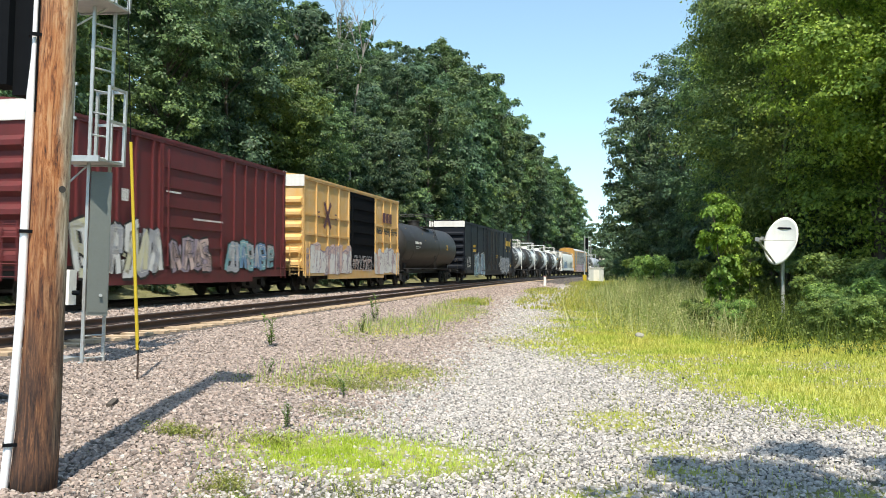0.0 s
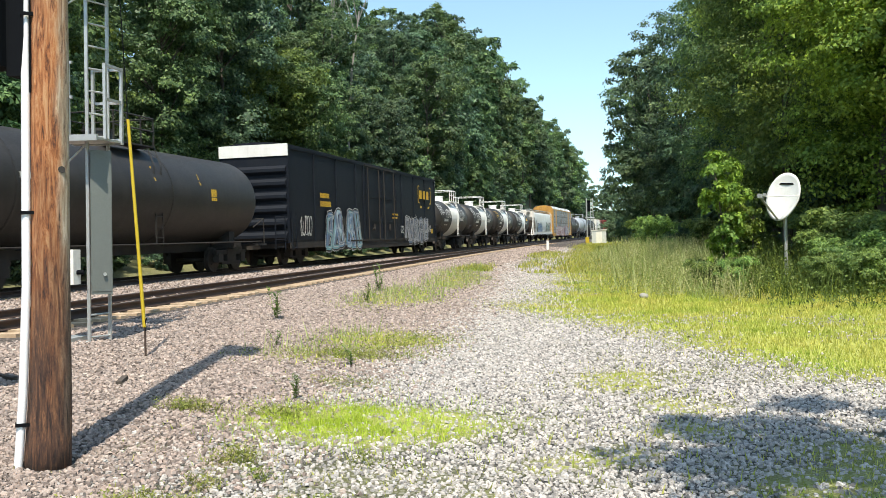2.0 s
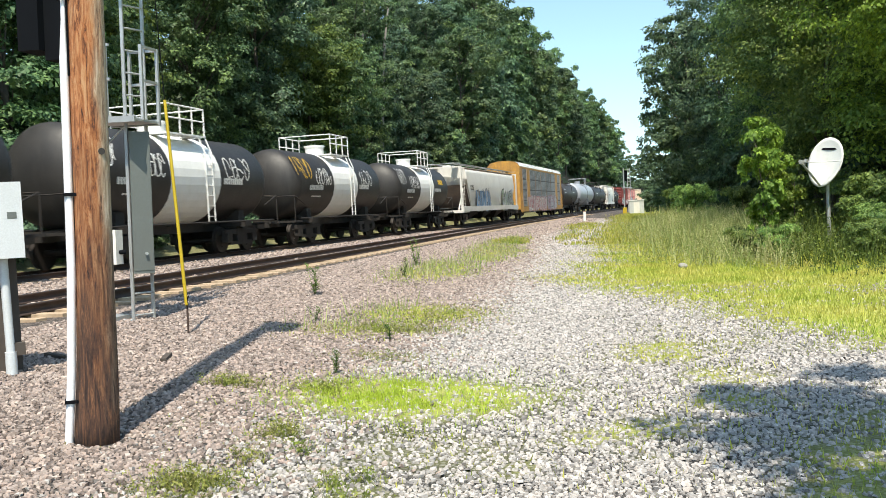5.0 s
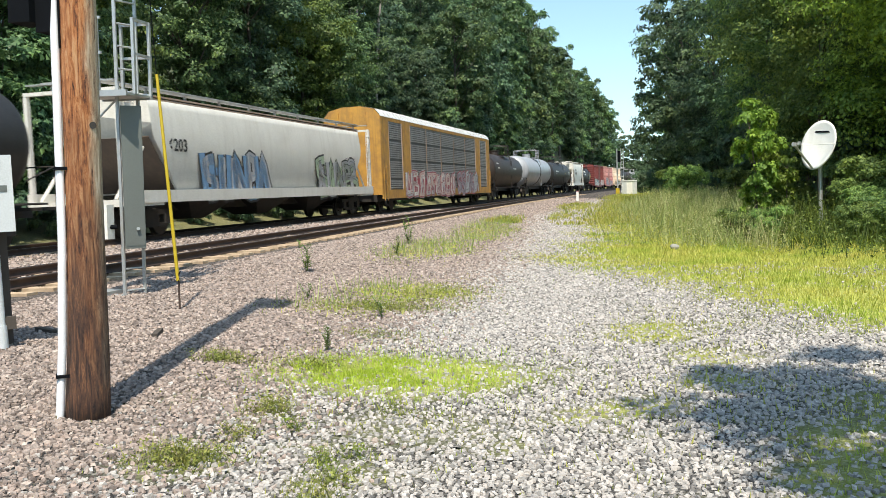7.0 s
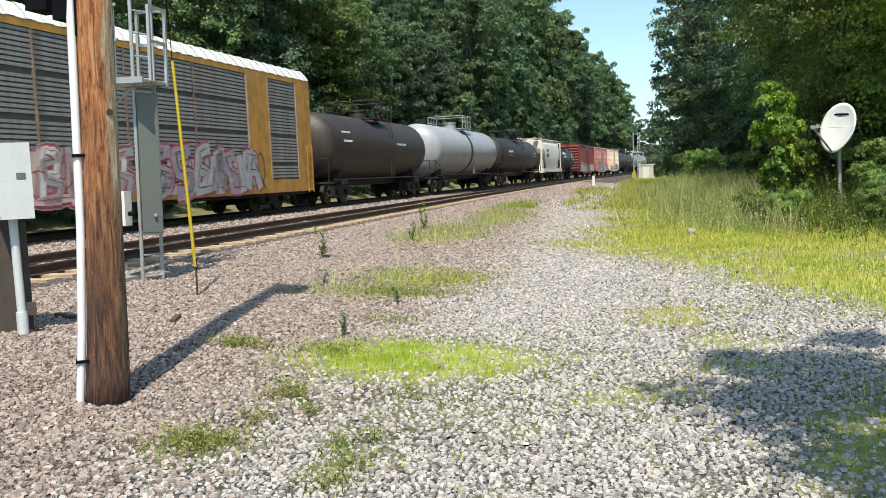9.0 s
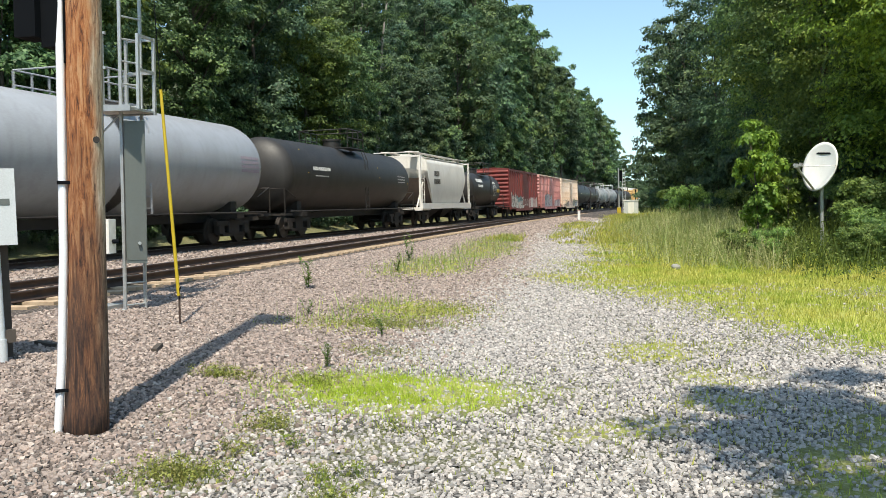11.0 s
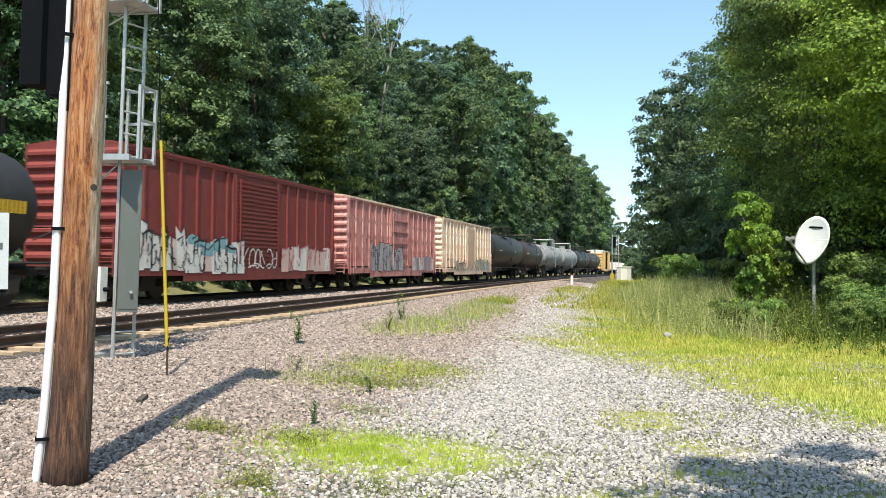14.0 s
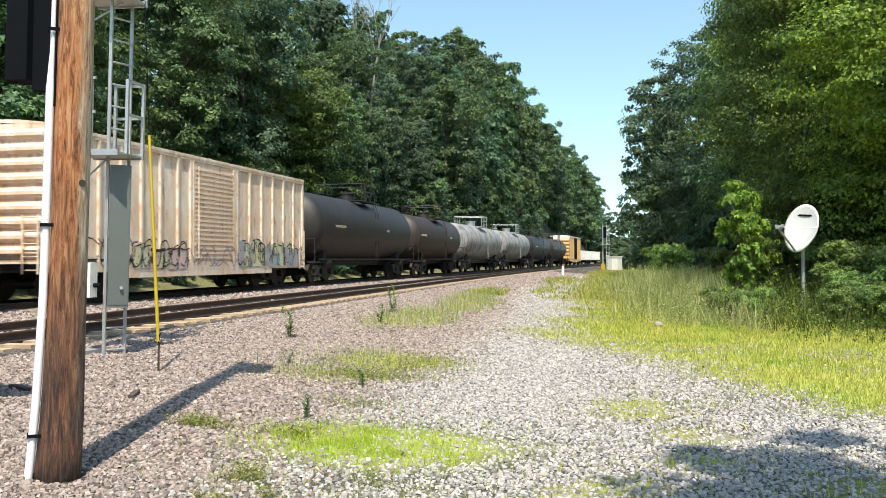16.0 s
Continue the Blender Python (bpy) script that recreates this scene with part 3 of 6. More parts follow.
def grow_grass():
    rng = np.random.default_rng(9)
    n = 380000
    y = 3.6 + 32 * rng.random(n) ** 1.5
    x = -6.5 + rng.random(n) * 17.5
    g = turf(x + rng.normal(size=n) * 0.35, y + rng.normal(size=n) * 0.55)
    keep = (rng.random(n) < g ** 1.2) & (x < 0.5 * y + 1)
    x, y, g = x[keep], y[keep], g[keep]
    lush = np.hypot((x + 2.05) / 1.5, (y - 7.2) / 1.0) < 1.1
    h = (0.035 + 0.055 * rng.random(len(x)) ** 2.0) * (0.6 + 0.8 * g)
    blades("short_grass", x[~lush], y[~lush], h[~lush], 0.004 + 0.0004 * y[~lush], GRASS, "short sunlit yellow-green grass on the verge", 1)
    blades("lush_grass", x[lush], y[lush], h[lush] * 1.3, 0.0038, GRASS_LUSH, "bright green grass patch growing through gravel", 2)
    n = 30000
    x, y = -2.15 + rng.normal(size=n) * 0.62, 7.25 + rng.normal(size=n) * 0.40
    clump = np.sin(x * 5.1 + 2.2 * np.sin(y * 3.3)) * np.sin(y * 6.0 + 1.5 * np.sin(x * 4.0))
    keep = rng.random(n) < turf(x, y) * np.clip(0.25 + 1.2 * clump, 0.06, 1)
    blades("thick_grass", x[keep], y[keep], 0.02 + 0.06 * rng.random(keep.sum()) ** 1.5, 0.003, GRASS_LUSH, "thick bright green tufts of grass in gravel", 12, 0.9)
    cx, cy = [], []
    for a, b, ra, rb, count in ((-3.8, 7.35, 0.20, 0.10, 380), (-2.63, 5.75, 0.13, 0.13, 260), (-2.28, 5.35, 0.06, 0.06, 50), (-2.58, 5.14, 0.07, 0.08, 90), (-2.70, 4.62, 0.19, 0.14, 480), (-1.72, 5.88, 0.12, 0.08, 60),
                                (-1.87, 4.72, 0.06, 0.10, 60), (-1.67, 4.45, 0.10, 0.08, 80), (-1.68, 4.15, 0.12, 0.1, 90), (-1.69, 4.86, 0.07, 0.05, 50), (-3.3, 10.9, 0.7, 0.25, 900), (-2.9, 9.0, 0.3, 0.12, 160), (-3.0, 12.4, 0.6, 0.8, 800), (-2.9, 7.3, 0.25, 0.2, 260)):
        cx.append(a + rng.normal(size=count) * ra * 0.8), cy.append(b + rng.normal(size=count) * rb * 0.8)
    x, y = np.concatenate(cx), np.concatenate(cy)
    blades("wiry_weeds", x, y, 0.03 + 0.12 * rng.random(len(x)) ** 1.5, 0.0035, LOW_WEED, "wiry olive-green weed stems between the stones", 14, 0.8, "weeds")
    leaf_sprays("low_weeds", np.stack([x, y, height(x, y) + 0.015 + 0.10 * rng.random(len(x)) ** 1.6], 1), 0.024, LOW_WEED, "low olive-green weeds creeping over the stones")
    n = 60000
    y = 34 + 90 * rng.random(n) ** 1.3
    x = -7 + rng.random(n) * 9 + near_bend(y) * 0.8
    keep = rng.random(n) < turf(x, y)
    blades("distant_grass", x[keep], y[keep], 0.12 + 0.1 * rng.random(keep.sum()), 0.03, GRASS, "grass along the far end of the lane", 6)
    n = 100000
    y = 14 + 50 * rng.random(n) ** 1.5
    x = -4 + rng.random(n) * 19
    line = np.interp(y, [14, 16.5, 19.6, 22, 30, 50, 99], [7.5, 4.2, 1.8, -0.4, -0.9, -1.6, -2.0])
    k = np.clip((x - line - 0.2 + 0.5 * np.sin(y * 1.7 + x) + rng.normal(size=n) * 0.4) / 2.6, 0, 1)
    keep = (rng.random(n) < k) & (x < 4.5 + 0.3 * y)
    x, y, k = x[keep], y[keep], k[keep]
    h = (0.3 + 0.65 * rng.random(len(x)) ** 1.3) * (0.3 + 0.7 * k) * np.interp(y, [15, 19, 26, 60], [0.8, 1.0, 1.55, 1.5])
    # Right of this line the weeds turn greener, with tree shade in their colour.
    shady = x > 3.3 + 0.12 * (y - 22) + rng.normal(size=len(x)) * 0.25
    thin = rng.random(len(x)) < 0.35
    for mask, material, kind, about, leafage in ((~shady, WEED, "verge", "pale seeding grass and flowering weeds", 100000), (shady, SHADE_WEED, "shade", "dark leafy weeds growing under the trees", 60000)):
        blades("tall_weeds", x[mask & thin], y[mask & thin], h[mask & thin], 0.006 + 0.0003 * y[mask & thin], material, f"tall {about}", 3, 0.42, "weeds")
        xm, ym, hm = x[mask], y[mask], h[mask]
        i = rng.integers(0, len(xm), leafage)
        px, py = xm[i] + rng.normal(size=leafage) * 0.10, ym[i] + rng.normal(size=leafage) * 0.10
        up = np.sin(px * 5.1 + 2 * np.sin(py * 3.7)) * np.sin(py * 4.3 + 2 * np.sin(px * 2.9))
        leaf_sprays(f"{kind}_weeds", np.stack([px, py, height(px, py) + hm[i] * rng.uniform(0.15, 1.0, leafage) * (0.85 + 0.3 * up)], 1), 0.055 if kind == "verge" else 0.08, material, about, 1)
    n = 9000
    y = 10 + 40 * rng.random(n)
    x = -7.2 + rng.random(n) * 3.6
    g = turf(x, y)
    keep = rng.random(n) < g * 1.2
    x, y = x[keep], y[keep]
    blades("lineside_weeds", x, y, 0.15 + 0.3 * rng.random(len(x)) ** 2, 0.009, WEED, "scruffy lineside grass and weeds on the ballast", 5, 0.3, "weeds")


grow_grass()

# ---- railway tracks ----
def rail_mesh(xf, y0, y1, step, name):
    prof = [(-0.07, 0), (0.07, 0), (0.07, 0.012), (0.012, 0.03), (0.012, 0.11), (0.036, 0.12), (0.036, 0.15), (-0.036, 0.15), (-0.036, 0.12), (-0.012, 0.11), (-0.012, 0.03), (-0.07, 0.012)]
    ys = np.arange(y0, y1 + step, step)
    v = np.array([[xf(y) + p, y, RAIL_Z - 0.15 + z] for y in ys for p, z in prof])
    k = len(prof)
    f = np.array([[i * k + j, i * k + (j + 1) % k, (i + 1) * k + (j + 1) % k, (i + 1) * k + j] for i in range(len(ys) - 1) for j in range(k)])
    me = arrays(name, v, f, RAIL)
    me.materials.append(RAIL_TOP)
    me.polygons.foreach_set("material_index", np.array([1 if j % k == 6 else 0 for j in range(len(f))], dtype=np.int32))
    return me


def near_track(y):
    return float(near_track_middle(y))


def track(name, centre, y0, y1, tie_to, label):
    tr = empty(name, pose(0, 0, 0), label, "railway track")
    for s in (-0.72, 0.72):
        part("rail", rail_mesh(lambda y, s=s: centre(y) + s, y0, y1, 4.0, "rail"), RAIL, tr, "brown rusty steel rail")
    rng = random.Random(3)
    me = [mesh_of("tie", boxes((-1.3, 1.3, -0.115, 0.115, -0.2, 0)), TIE) for _ in range(1)]
    y = 6.0
    while y < tie_to:
        ob = part("tie", me[0], TIE, tr)
        ob.matrix_basis = pose(centre(y) + rng.uniform(-0.05, 0.05), y, RAIL_Z - 0.15 + rng.uniform(-0.012, 0.006), 0, 0, rng.uniform(-1.2, 1.2))
        y += 0.53
    return tr


track("near_track", near_track, -40, 320, 110, "empty near track of rusty rails on sunbleached timber ties")
track("far_track_line", far_track, -40, 420, 60, "rusty rails of the track that carries the train")

# ---- wooden pole, signal, cabinets ----
def butt(z, v):
    """A value along the pole's swollen, slightly bent foot: at the ground, 0.6 m up, and above 1.4 m."""
    return v[0] + (v[1] - v[0]) * z / 0.6 if z < 0.6 else (v[1] + (v[2] - v[1]) * min(1, (z - 0.6) / 0.8) if z < 3 else v[2] - 0.1 * (v[0] > 0.1))


def tapered_pole(r0, r1, z1, n=20, steps=40):
    bm = bmesh.new()
    rings = []
    for i in range(steps + 1):
        z = z1 * i / steps
        r = max(r0 + (r1 - r0) * i / steps, butt(z, (0.157, 0.139, 0.124)))
        c = butt(z, (0.0, 0.024, 0.033))
        rings.append([bm.verts.new(((r + 0.006 * noise.noise(Vector((math.cos(a) * 3, math.sin(a) * 3, z * 0.8)))) * math.cos(a) + c,
                                    (r + 0.006 * noise.noise(Vector((math.cos(a) * 3, math.sin(a) * 3 + 9, z * 0.8)))) * math.sin(a), z)) for a in [k * math.tau / n for k in range(n)]])
    for a, b in zip(rings, rings[1:]):
        for k in range(n):
            bm.faces.new((a[k], a[(k + 1) % n], b[(k + 1) % n], b[k])).smooth = True
    bm.faces.new(rings[-1])
    bm.faces.new(rings[0][::-1])
    return bm


def build_pole():
    p = empty("utility_pole", pose(-3.89, 5.42, 0.0, 0, 1.5, 35.5), "weathered brown wooden utility pole with a white conduit", "utility pole")
    part("shaft", tapered_pole(0.128, 0.105, 10.4), POLE_WOOD, p)
    part("conduit", rods(((-0.190, -0.03, 0.0), (-0.150, -0.03, 0.6), 0.029, 12), ((-0.150, -0.03, 0.6), (-0.124, -0.03, 1.36), 0.029, 12), ((-0.124, -0.03, 1.36), (-0.119, -0.03, 2.84), 0.029, 12),
                         ((-0.119, -0.03, 2.84), (-0.112, -0.03, 3.12), 0.027, 12, 0.015)), PVC, p, "white plastic conduit pipe")
    part("riser", rods(((-0.112, -0.03, 3.08), (-0.108, -0.025, 3.95), 0.017, 8)), PVC, p, "thin pale plastic riser")
    part("cable", rods(((-0.108, -0.025, 3.95), (-0.105, -0.02, 7.0), 0.012, 8)), BLACK, p, "black cable")
    part("cable", rods(((-0.09, -0.05, 2.7), (-0.09, -0.05, 7.0), 0.007, 6)), BLACK, p, "black cable")
    for z, x in ((0.41, -0.163), (1.87, -0.121), (3.24, -0.112)):
        part("strap", boxes((x - 0.032, x + 0.08, -0.068, -0.059, z - 0.012, z + 0.012), (x - 0.036, x - 0.029, -0.068, 0.02, z - 0.012, z + 0.012)), BLACK, p, "black strap clamp")
    part("bolt", rods(((0.098, -0.08, 2.17), (0.104, -0.108, 2.17), 0.024, 12)), WHEEL, p, "dull steel bolt head")
    part("transformer_can", rods(((0.30, 0.0, 9.2), (0.30, 0.0, 10.0), 0.19, 16), ((0.0, 0, 9.5), (0.30, 0, 9.5), 0.04, 8)), CAB_GREY, p)


build_pole()


def build_signal():
    """The signal mast with its ladder; local x runs to the ladder's far rail, y away from the eye."""
    s = empty("railway_signal", pose(-7.05, 10.54, 0.30, 0, 1.5, 0), "galvanised railway signal mast with ladder, platform and black head", "railway signal")
    part("mast", rods(((-0.20, -0.05, -0.1), (-0.20, -0.05, 8.2), 0.075, 14)), GALV, s)
    part("base", boxes((-0.45, 0.05, -0.3, 0.2, -0.15, 0.12)), GALV, s)
    l, r = (0.21, -0.03), (0.33, 0.27)
    for e in (l, r):
        part("ladder_rail", boxes((e[0] - 0.022, e[0] + 0.022, e[1] - 0.012, e[1] + 0.012, 0, 8.0)), GALV, s)
    me = mesh_of("rung", rods(((*l, 0), (*r, 0), 0.013, 8)), GALV)
    for i in range(26):
        if 2 < i < 9:
            continue
        part("rung", me, GALV, s).location = (0, 0, 0.12 + 0.3 * i)
    for a, b in (((-0.2, -0.05, 2.35), (0.21, -0.03, 2.72)), ((-0.2, -0.05, 4.5), (0.3, 0.1, 4.85)), ((0.21, -0.03, 0.06), (-0.4, -0.1, 0.06))):
        part("brace", rods((a, b, 0.014, 8)), GALV, s)
    for z0 in (2.74, 4.85):
        bm = bmesh.new()
        box(bm, -0.20, 0.52, -0.30, 0.27, z0, z0 + 0.03)
        deck = part("platform", bm, GALV, s, "galvanised steel platform")
        part("edge_bar", boxes((-0.22, 0.54, -0.34, -0.301, z0 - 0.02, z0 + 0.06)), GALV, deck)
        part("edge_bar", boxes((-0.22, 0.54, 0.271, 0.31, z0 - 0.02, z0 + 0.06)), GALV, deck)
        for x, y in ((0.13, -0.32), (0.52, -0.10), (0.10, 0.29), (0.52, 0.29)):
            part("rail_post", boxes((x - 0.02, x + 0.02, y - 0.02, y + 0.02, z0 + 0.02, z0 + 1.02)), GALV, s)
        for z in (0.55, 1.0):
            part("handrail", boxes((0.505, 0.535, -0.10, 0.29, z0 + z - 0.018, z0 + z + 0.018)), GALV, s)
            part("handrail", boxes((-0.2, 0.19, -0.335, -0.305, z0 + z - 0.018, z0 + z + 0.018)), GALV, s)
            part("handrail", boxes((0.1, 0.5, 0.275, 0.305, z0 + z - 0.018, z0 + z + 0.018)), GALV, s)
    c = part("relay_cabinet", boxes((-0.110, 0.155, -0.09, 0.09, 0.70, 2.62), (-0.10, 0.145, -0.097, -0.0905, 0.74, 2.58)), CAB_GREY, s, "tall narrow grey relay cabinet")
    c.matrix_basis = pose(0.325, 0.05, 0, 0, 0, 34)
    part("cabinet_lock", rods(((0.06, -0.09, 0.97), (0.06, -0.14, 0.97), 0.022, 10)), GALV, c)
    j = part("junction_box", boxes((0.0, 0.15, -0.28, -0.12, 0.84, 1.30)), HOPPER_WHITE, s, "pale grey junction box")
    part("cable_gland", rods(((0.13, -0.2, 1.0), (0.22, -0.16, 1.0), 0.03, 8)), BLACK, j)
    h = part("signal_head", boxes((-1.10, -0.78, -0.42, -0.02, 3.72, 5.6), (-0.78, -0.50, -0.30, -0.02, 3.60, 5.6)), BLACK, s, "black signal head with deep hoods")
    part("bracket", rods(((-0.2, -0.05, 4.2), (-0.60, -0.1, 4.2), 0.03, 8), ((-0.2, -0.05, 5.2), (-0.62, -0.1, 5.2), 0.03, 8)), GALV, s)


build_signal()


def build_cabinet():
    c = empty("meter_post", pose(-5.93, 7.09, 0.28, 0, 0, 40), "white electrical box on a dark timber post", "electrical box")
    part("timber_post", boxes((-0.34, 0.08, 0.06, 0.26, -0.1, 1.7)), OLD_WOOD, c)
    b = part("white_box", boxes((-0.17, 0.15, -0.22, 0.04, 1.12, 1.81)), BOX_PAINT, c, "white steel electrical enclosure")
    part("box_lid", boxes((-0.18, 0.16, -0.245, -0.222, 1.11, 1.82)), BOX_PAINT, b)
    part("warning_label", boxes((0.03, 0.11, -0.249, -0.246, 1.48, 1.54)), CAB_GREY, b, "small faded warning label")
    part("latch", rods(((-0.15, -0.245, 1.18), (-0.15, -0.275, 1.18), 0.012, 8)), GALV, b)
    part("conduit", rods(((-0.02, -0.08, -0.05), (-0.02, -0.08, 0.22), 0.052, 12), ((-0.02, -0.08, 0.22), (-0.03, -0.08, 1.12), 0.04, 12)), BOX_PAINT, c, "grey-white conduit pipe")
    part("clamp", boxes((0.0, 0.11, -0.09, -0.02, 0.18, 0.30)), OLD_WOOD, c)


build_cabinet()


def build_small():
    m = empty("marker_stake", pose(-5.6, 9.76, 0.22, 0, 0, 0), "thin yellow plastic marker stake on a steel rod", "marker stake")
    part("rod", rods(((0, 0, -0.1), (0.01, 0, 0.5), 0.013, 8)), RAIL, m, "rusty steel rod")
    part("sleeve", rods(((0.0, 0, 0.40), (-0.10, -0.04, 2.95), 0.022, 10, 0.019)), YELLOW, m, "yellow plastic sleeve")
    part("guy_wire", rods(((-0.10, -0.04, 2.9), (-0.30, -0.12, 10.0), 0.006, 6)), BLACK, m, "thin dark guy wire")
    part("tie_wire", rods(((0, 0, 0.44), (0.05, -0.02, 0.52), 0.006, 6), ((0, 0, 0.44), (0.03, -0.03, 0.36), 0.006, 6)), BLACK, m)
    p = empty("white_post", pose(-4.75, 72, float(height(-4.75, 72)), 0, 1, 0), "short white-painted lineside post", "post")
    part("shaft", boxes((-0.1, 0.1, -0.1, 0.1, 0, 0.85)), WHITE, p)
    part("cap", boxes((-0.11, 0.11, -0.11, 0.11, 0.851, 0.9)), PINK, p)
    bm = bmesh.new()
    bmesh.ops.create_icosphere(bm, subdivisions=2, radius=0.14)
    for v in bm.verts:
        v.co *= 0.8 + 0.4 * noise.noise(v.co * 4)
        v.co.z *= 0.7
    r = part("rock", bm, ROCK)
    r.location = (0.82, 21.0, 0.08)
    tagged(r, "pale whitish rock lying in the grass", "rock")
    for x, y, a, l in ((-4.95, 8.15, -72, 0.28), (-6.1, 7.9, -20, 0.3)):
        s = part("wood_scrap", boxes((-l / 2, l / 2, -0.03, 0.03, 0.0, 0.05)), OLD_WOOD)
        s.matrix_basis = pose(x, y, float(height(x, y)), 0, 4, a)
        tagged(s, "broken dark timber scrap lying on ballast", "wood scrap")
    f = empty("far_signal", pose(-2.5, 120, 0.1), "slender distant railway signal mast with ladder", "railway signal")
    part("mast", rods(((0, 0, 0), (0, 0, 6.2), 0.09, 10)), GALV, f)
    part("ladder", rods(((0.5, 0, 0), (0.5, 0, 6.2), 0.04, 6), ((0.85, 0, 0), (0.85, 0, 6.2), 0.04, 6), *[((0.5, 0, 0.4 * k), (0.85, 0, 0.4 * k), 0.025, 6) for k in range(1, 16)]), GALV, f)
    part("signal_head", boxes((0.1, 0.5, -0.3, 0.1, 4.4, 5.9)), BLACK, f)
    part("platform", boxes((-0.2, 1.1, -0.5, 0.3, 3.5, 3.6)), GALV, f)
    part("foot", boxes((-0.25, 0.25, -0.25, 0.25, -0.3, 0.9)), YELLOW, f)
    h = empty("equipment_shed", pose(-0.9, 118, 0.0), "small white lineside equipment shed", "shed")
    part("wall", boxes((-0.95, 0.95, -0.8, 0.8, -0.1, 1.85)), SHED, h)
    part("roof", boxes((-1.03, 1.03, -0.88, 0.88, 1.86, 1.97)), ROOF_WHITE, h)
    part("door", boxes((-0.38, 0.38, -0.84, -0.804, 0.1, 1.7)), HOPPER_GREY, h)


build_small()


def build_dish():
    """A tilted satellite dish; local y looks along its axis."""
    d = empty("satellite_dish", pose(4.75, 24.6, float(height(4.75, 24.6)), 0, 0, 0), "white oval satellite dish on a grey steel pole", "satellite dish")
    part("pole", rods(((0, 0, -0.1), (0, 0, 2.15), 0.05, 12)), GALV, d)
    bm = bmesh.new()
    rings, n, R = [], 40, 0.60
    for back in (0, 1):
        for i in range(1, 9):
            r = R * i / 8
            ring = []
            for k in range(n):
                a = k * math.tau / n
                low = max(0.0, -math.sin(a))
                rr = r * (1 + 0.10 * low ** 6)
                ring.append(bm.verts.new((rr * math.cos(a) * 0.86, 0.09 * (r / R) ** 2 - 0.09 + (-0.03 if back else 0), rr * math.sin(a) * 1.06)))
            rings.append(ring)
    for base in (0, 8):
        c = bm.verts.new((0, -0.09 - (0.03 if base else 0), 0))
        for k in range(n):
            bm.faces.new((c, rings[base][k], rings[base][(k + 1) % n])).smooth = True
        for i in range(7):
            for k in range(n):
                bm.faces.new((rings[base + i][k], rings[base + i][(k + 1) % n], rings[base + i + 1][(k + 1) % n], rings[base + i + 1][k])).smooth = True
    for k in range(n):
        bm.faces.new((rings[7][k], rings[7][(k + 1) % n], rings[15][(k + 1) % n], rings[15][k]))
    refl = part("reflector", bm, WHITE, d, "white oval dish reflector")
    refl.matrix_basis = pose(-0.08, -0.14, 2.36, 16, -4, 131)
    part("lettering_bar", boxes((-0.24, 0.22, -0.060, -0.048, 0.315, 0.365)), BLACK, refl, "dark lettering reduced to a bar")
    part("feed_arm", rods(((0, -0.03, -0.66), (0.0, 0.80, -0.30), 0.03, 8), ((-0.5, 0.0, 0.0), (0, 0.80, -0.26), 0.01, 6), ((0.5, 0, 0.0), (0, 0.80, -0.26), 0.01, 6)), GALV, refl)
    part("feed_horn", boxes((-0.05, 0.05, 0.74, 0.88, -0.31, -0.21), (-0.13, -0.06, 0.78, 0.84, -0.26, -0.17), (0.06, 0.11, 0.78, 0.84, -0.26, -0.19)), GALV, refl)
    part("mount", boxes((-0.09, 0.09, -0.25, -0.125, -0.2, 0.2)), GALV, refl)


build_dish()

# ---- trees ----
def crown_mesh(name, seed, h, rx, base, lobes, leaves, size, material, spread=0.085):
    """Leaf sprays set in clumps over the outside of several lobes; h: top, base: lowest leaves."""
    rng = np.random.default_rng(seed)
    cs = []
    for i in range(lobes):
        t = rng.random()
        z = base + (h - base) * (0.12 + 0.8 * t)
        wide = rx * (0.35 + 0.65 * math.sin(math.pi * min(1, 0.25 + 0.72 * (1 - t))))
        a = rng.random() * math.tau
        d = wide * 0.62 * math.sqrt(rng.random())
        r = rx * (0.30 + 0.22 * rng.random())
        cs.append((d * math.cos(a), d * math.sin(a), min(z, h - r * 0.8), r))
    cs = np.array(cs)
    per = int(70 * (spread / 0.085) ** 2)
    clumps = leaves // per
    k = rng.choice(lobes, clumps, p=cs[:, 3] ** 2 / (cs[:, 3] ** 2).sum())
    u = rng.normal(size=(clumps, 3)) + [0, 0, 0.30]
    u /= np.linalg.norm(u, axis=1)[:, None]
    rad = cs[k, 3] * (0.84 + 0.22 * rng.random(clumps))
    c = cs[k, :3] + u * rad[:, None] * [1, 1, 0.85]
    c[:, 2] = np.maximum(c[:, 2], base * 0.6 + 0.2)
    n = clumps * per
    ci = np.repeat(np.arange(clumps), per)
    bough = rx * spread * (0.6 + 0.8 * rng.random(clumps))
    d = rng.normal(size=(n, 3))
    d /= np.linalg.norm(d, axis=1)[:, None]
    d[:, 2] = np.abs(d[:, 2]) * 1.1 - 0.25
    off = d * (bough[ci] * (0.55 + 0.75 * rng.random(n)))[:, None] * [1.35, 1.35, 0.8]
    off += u[ci] * (rng.random(n) ** 2 * 0.5 * bough[ci])[:, None]
    nrm = u[ci] * 0.6 + d * 0.6 + rng.normal(size=(n, 3)) * 0.40 + [0, 0, 0.3]
    nrm /= np.linalg.norm(nrm, axis=1)[:, None]
    V, F = spray_arrays(c[ci] + off, nrm, size * rng.uniform(0.6, 1.4, (n, 1)), rng, 1)
    return arrays(name, V, F, material), cs


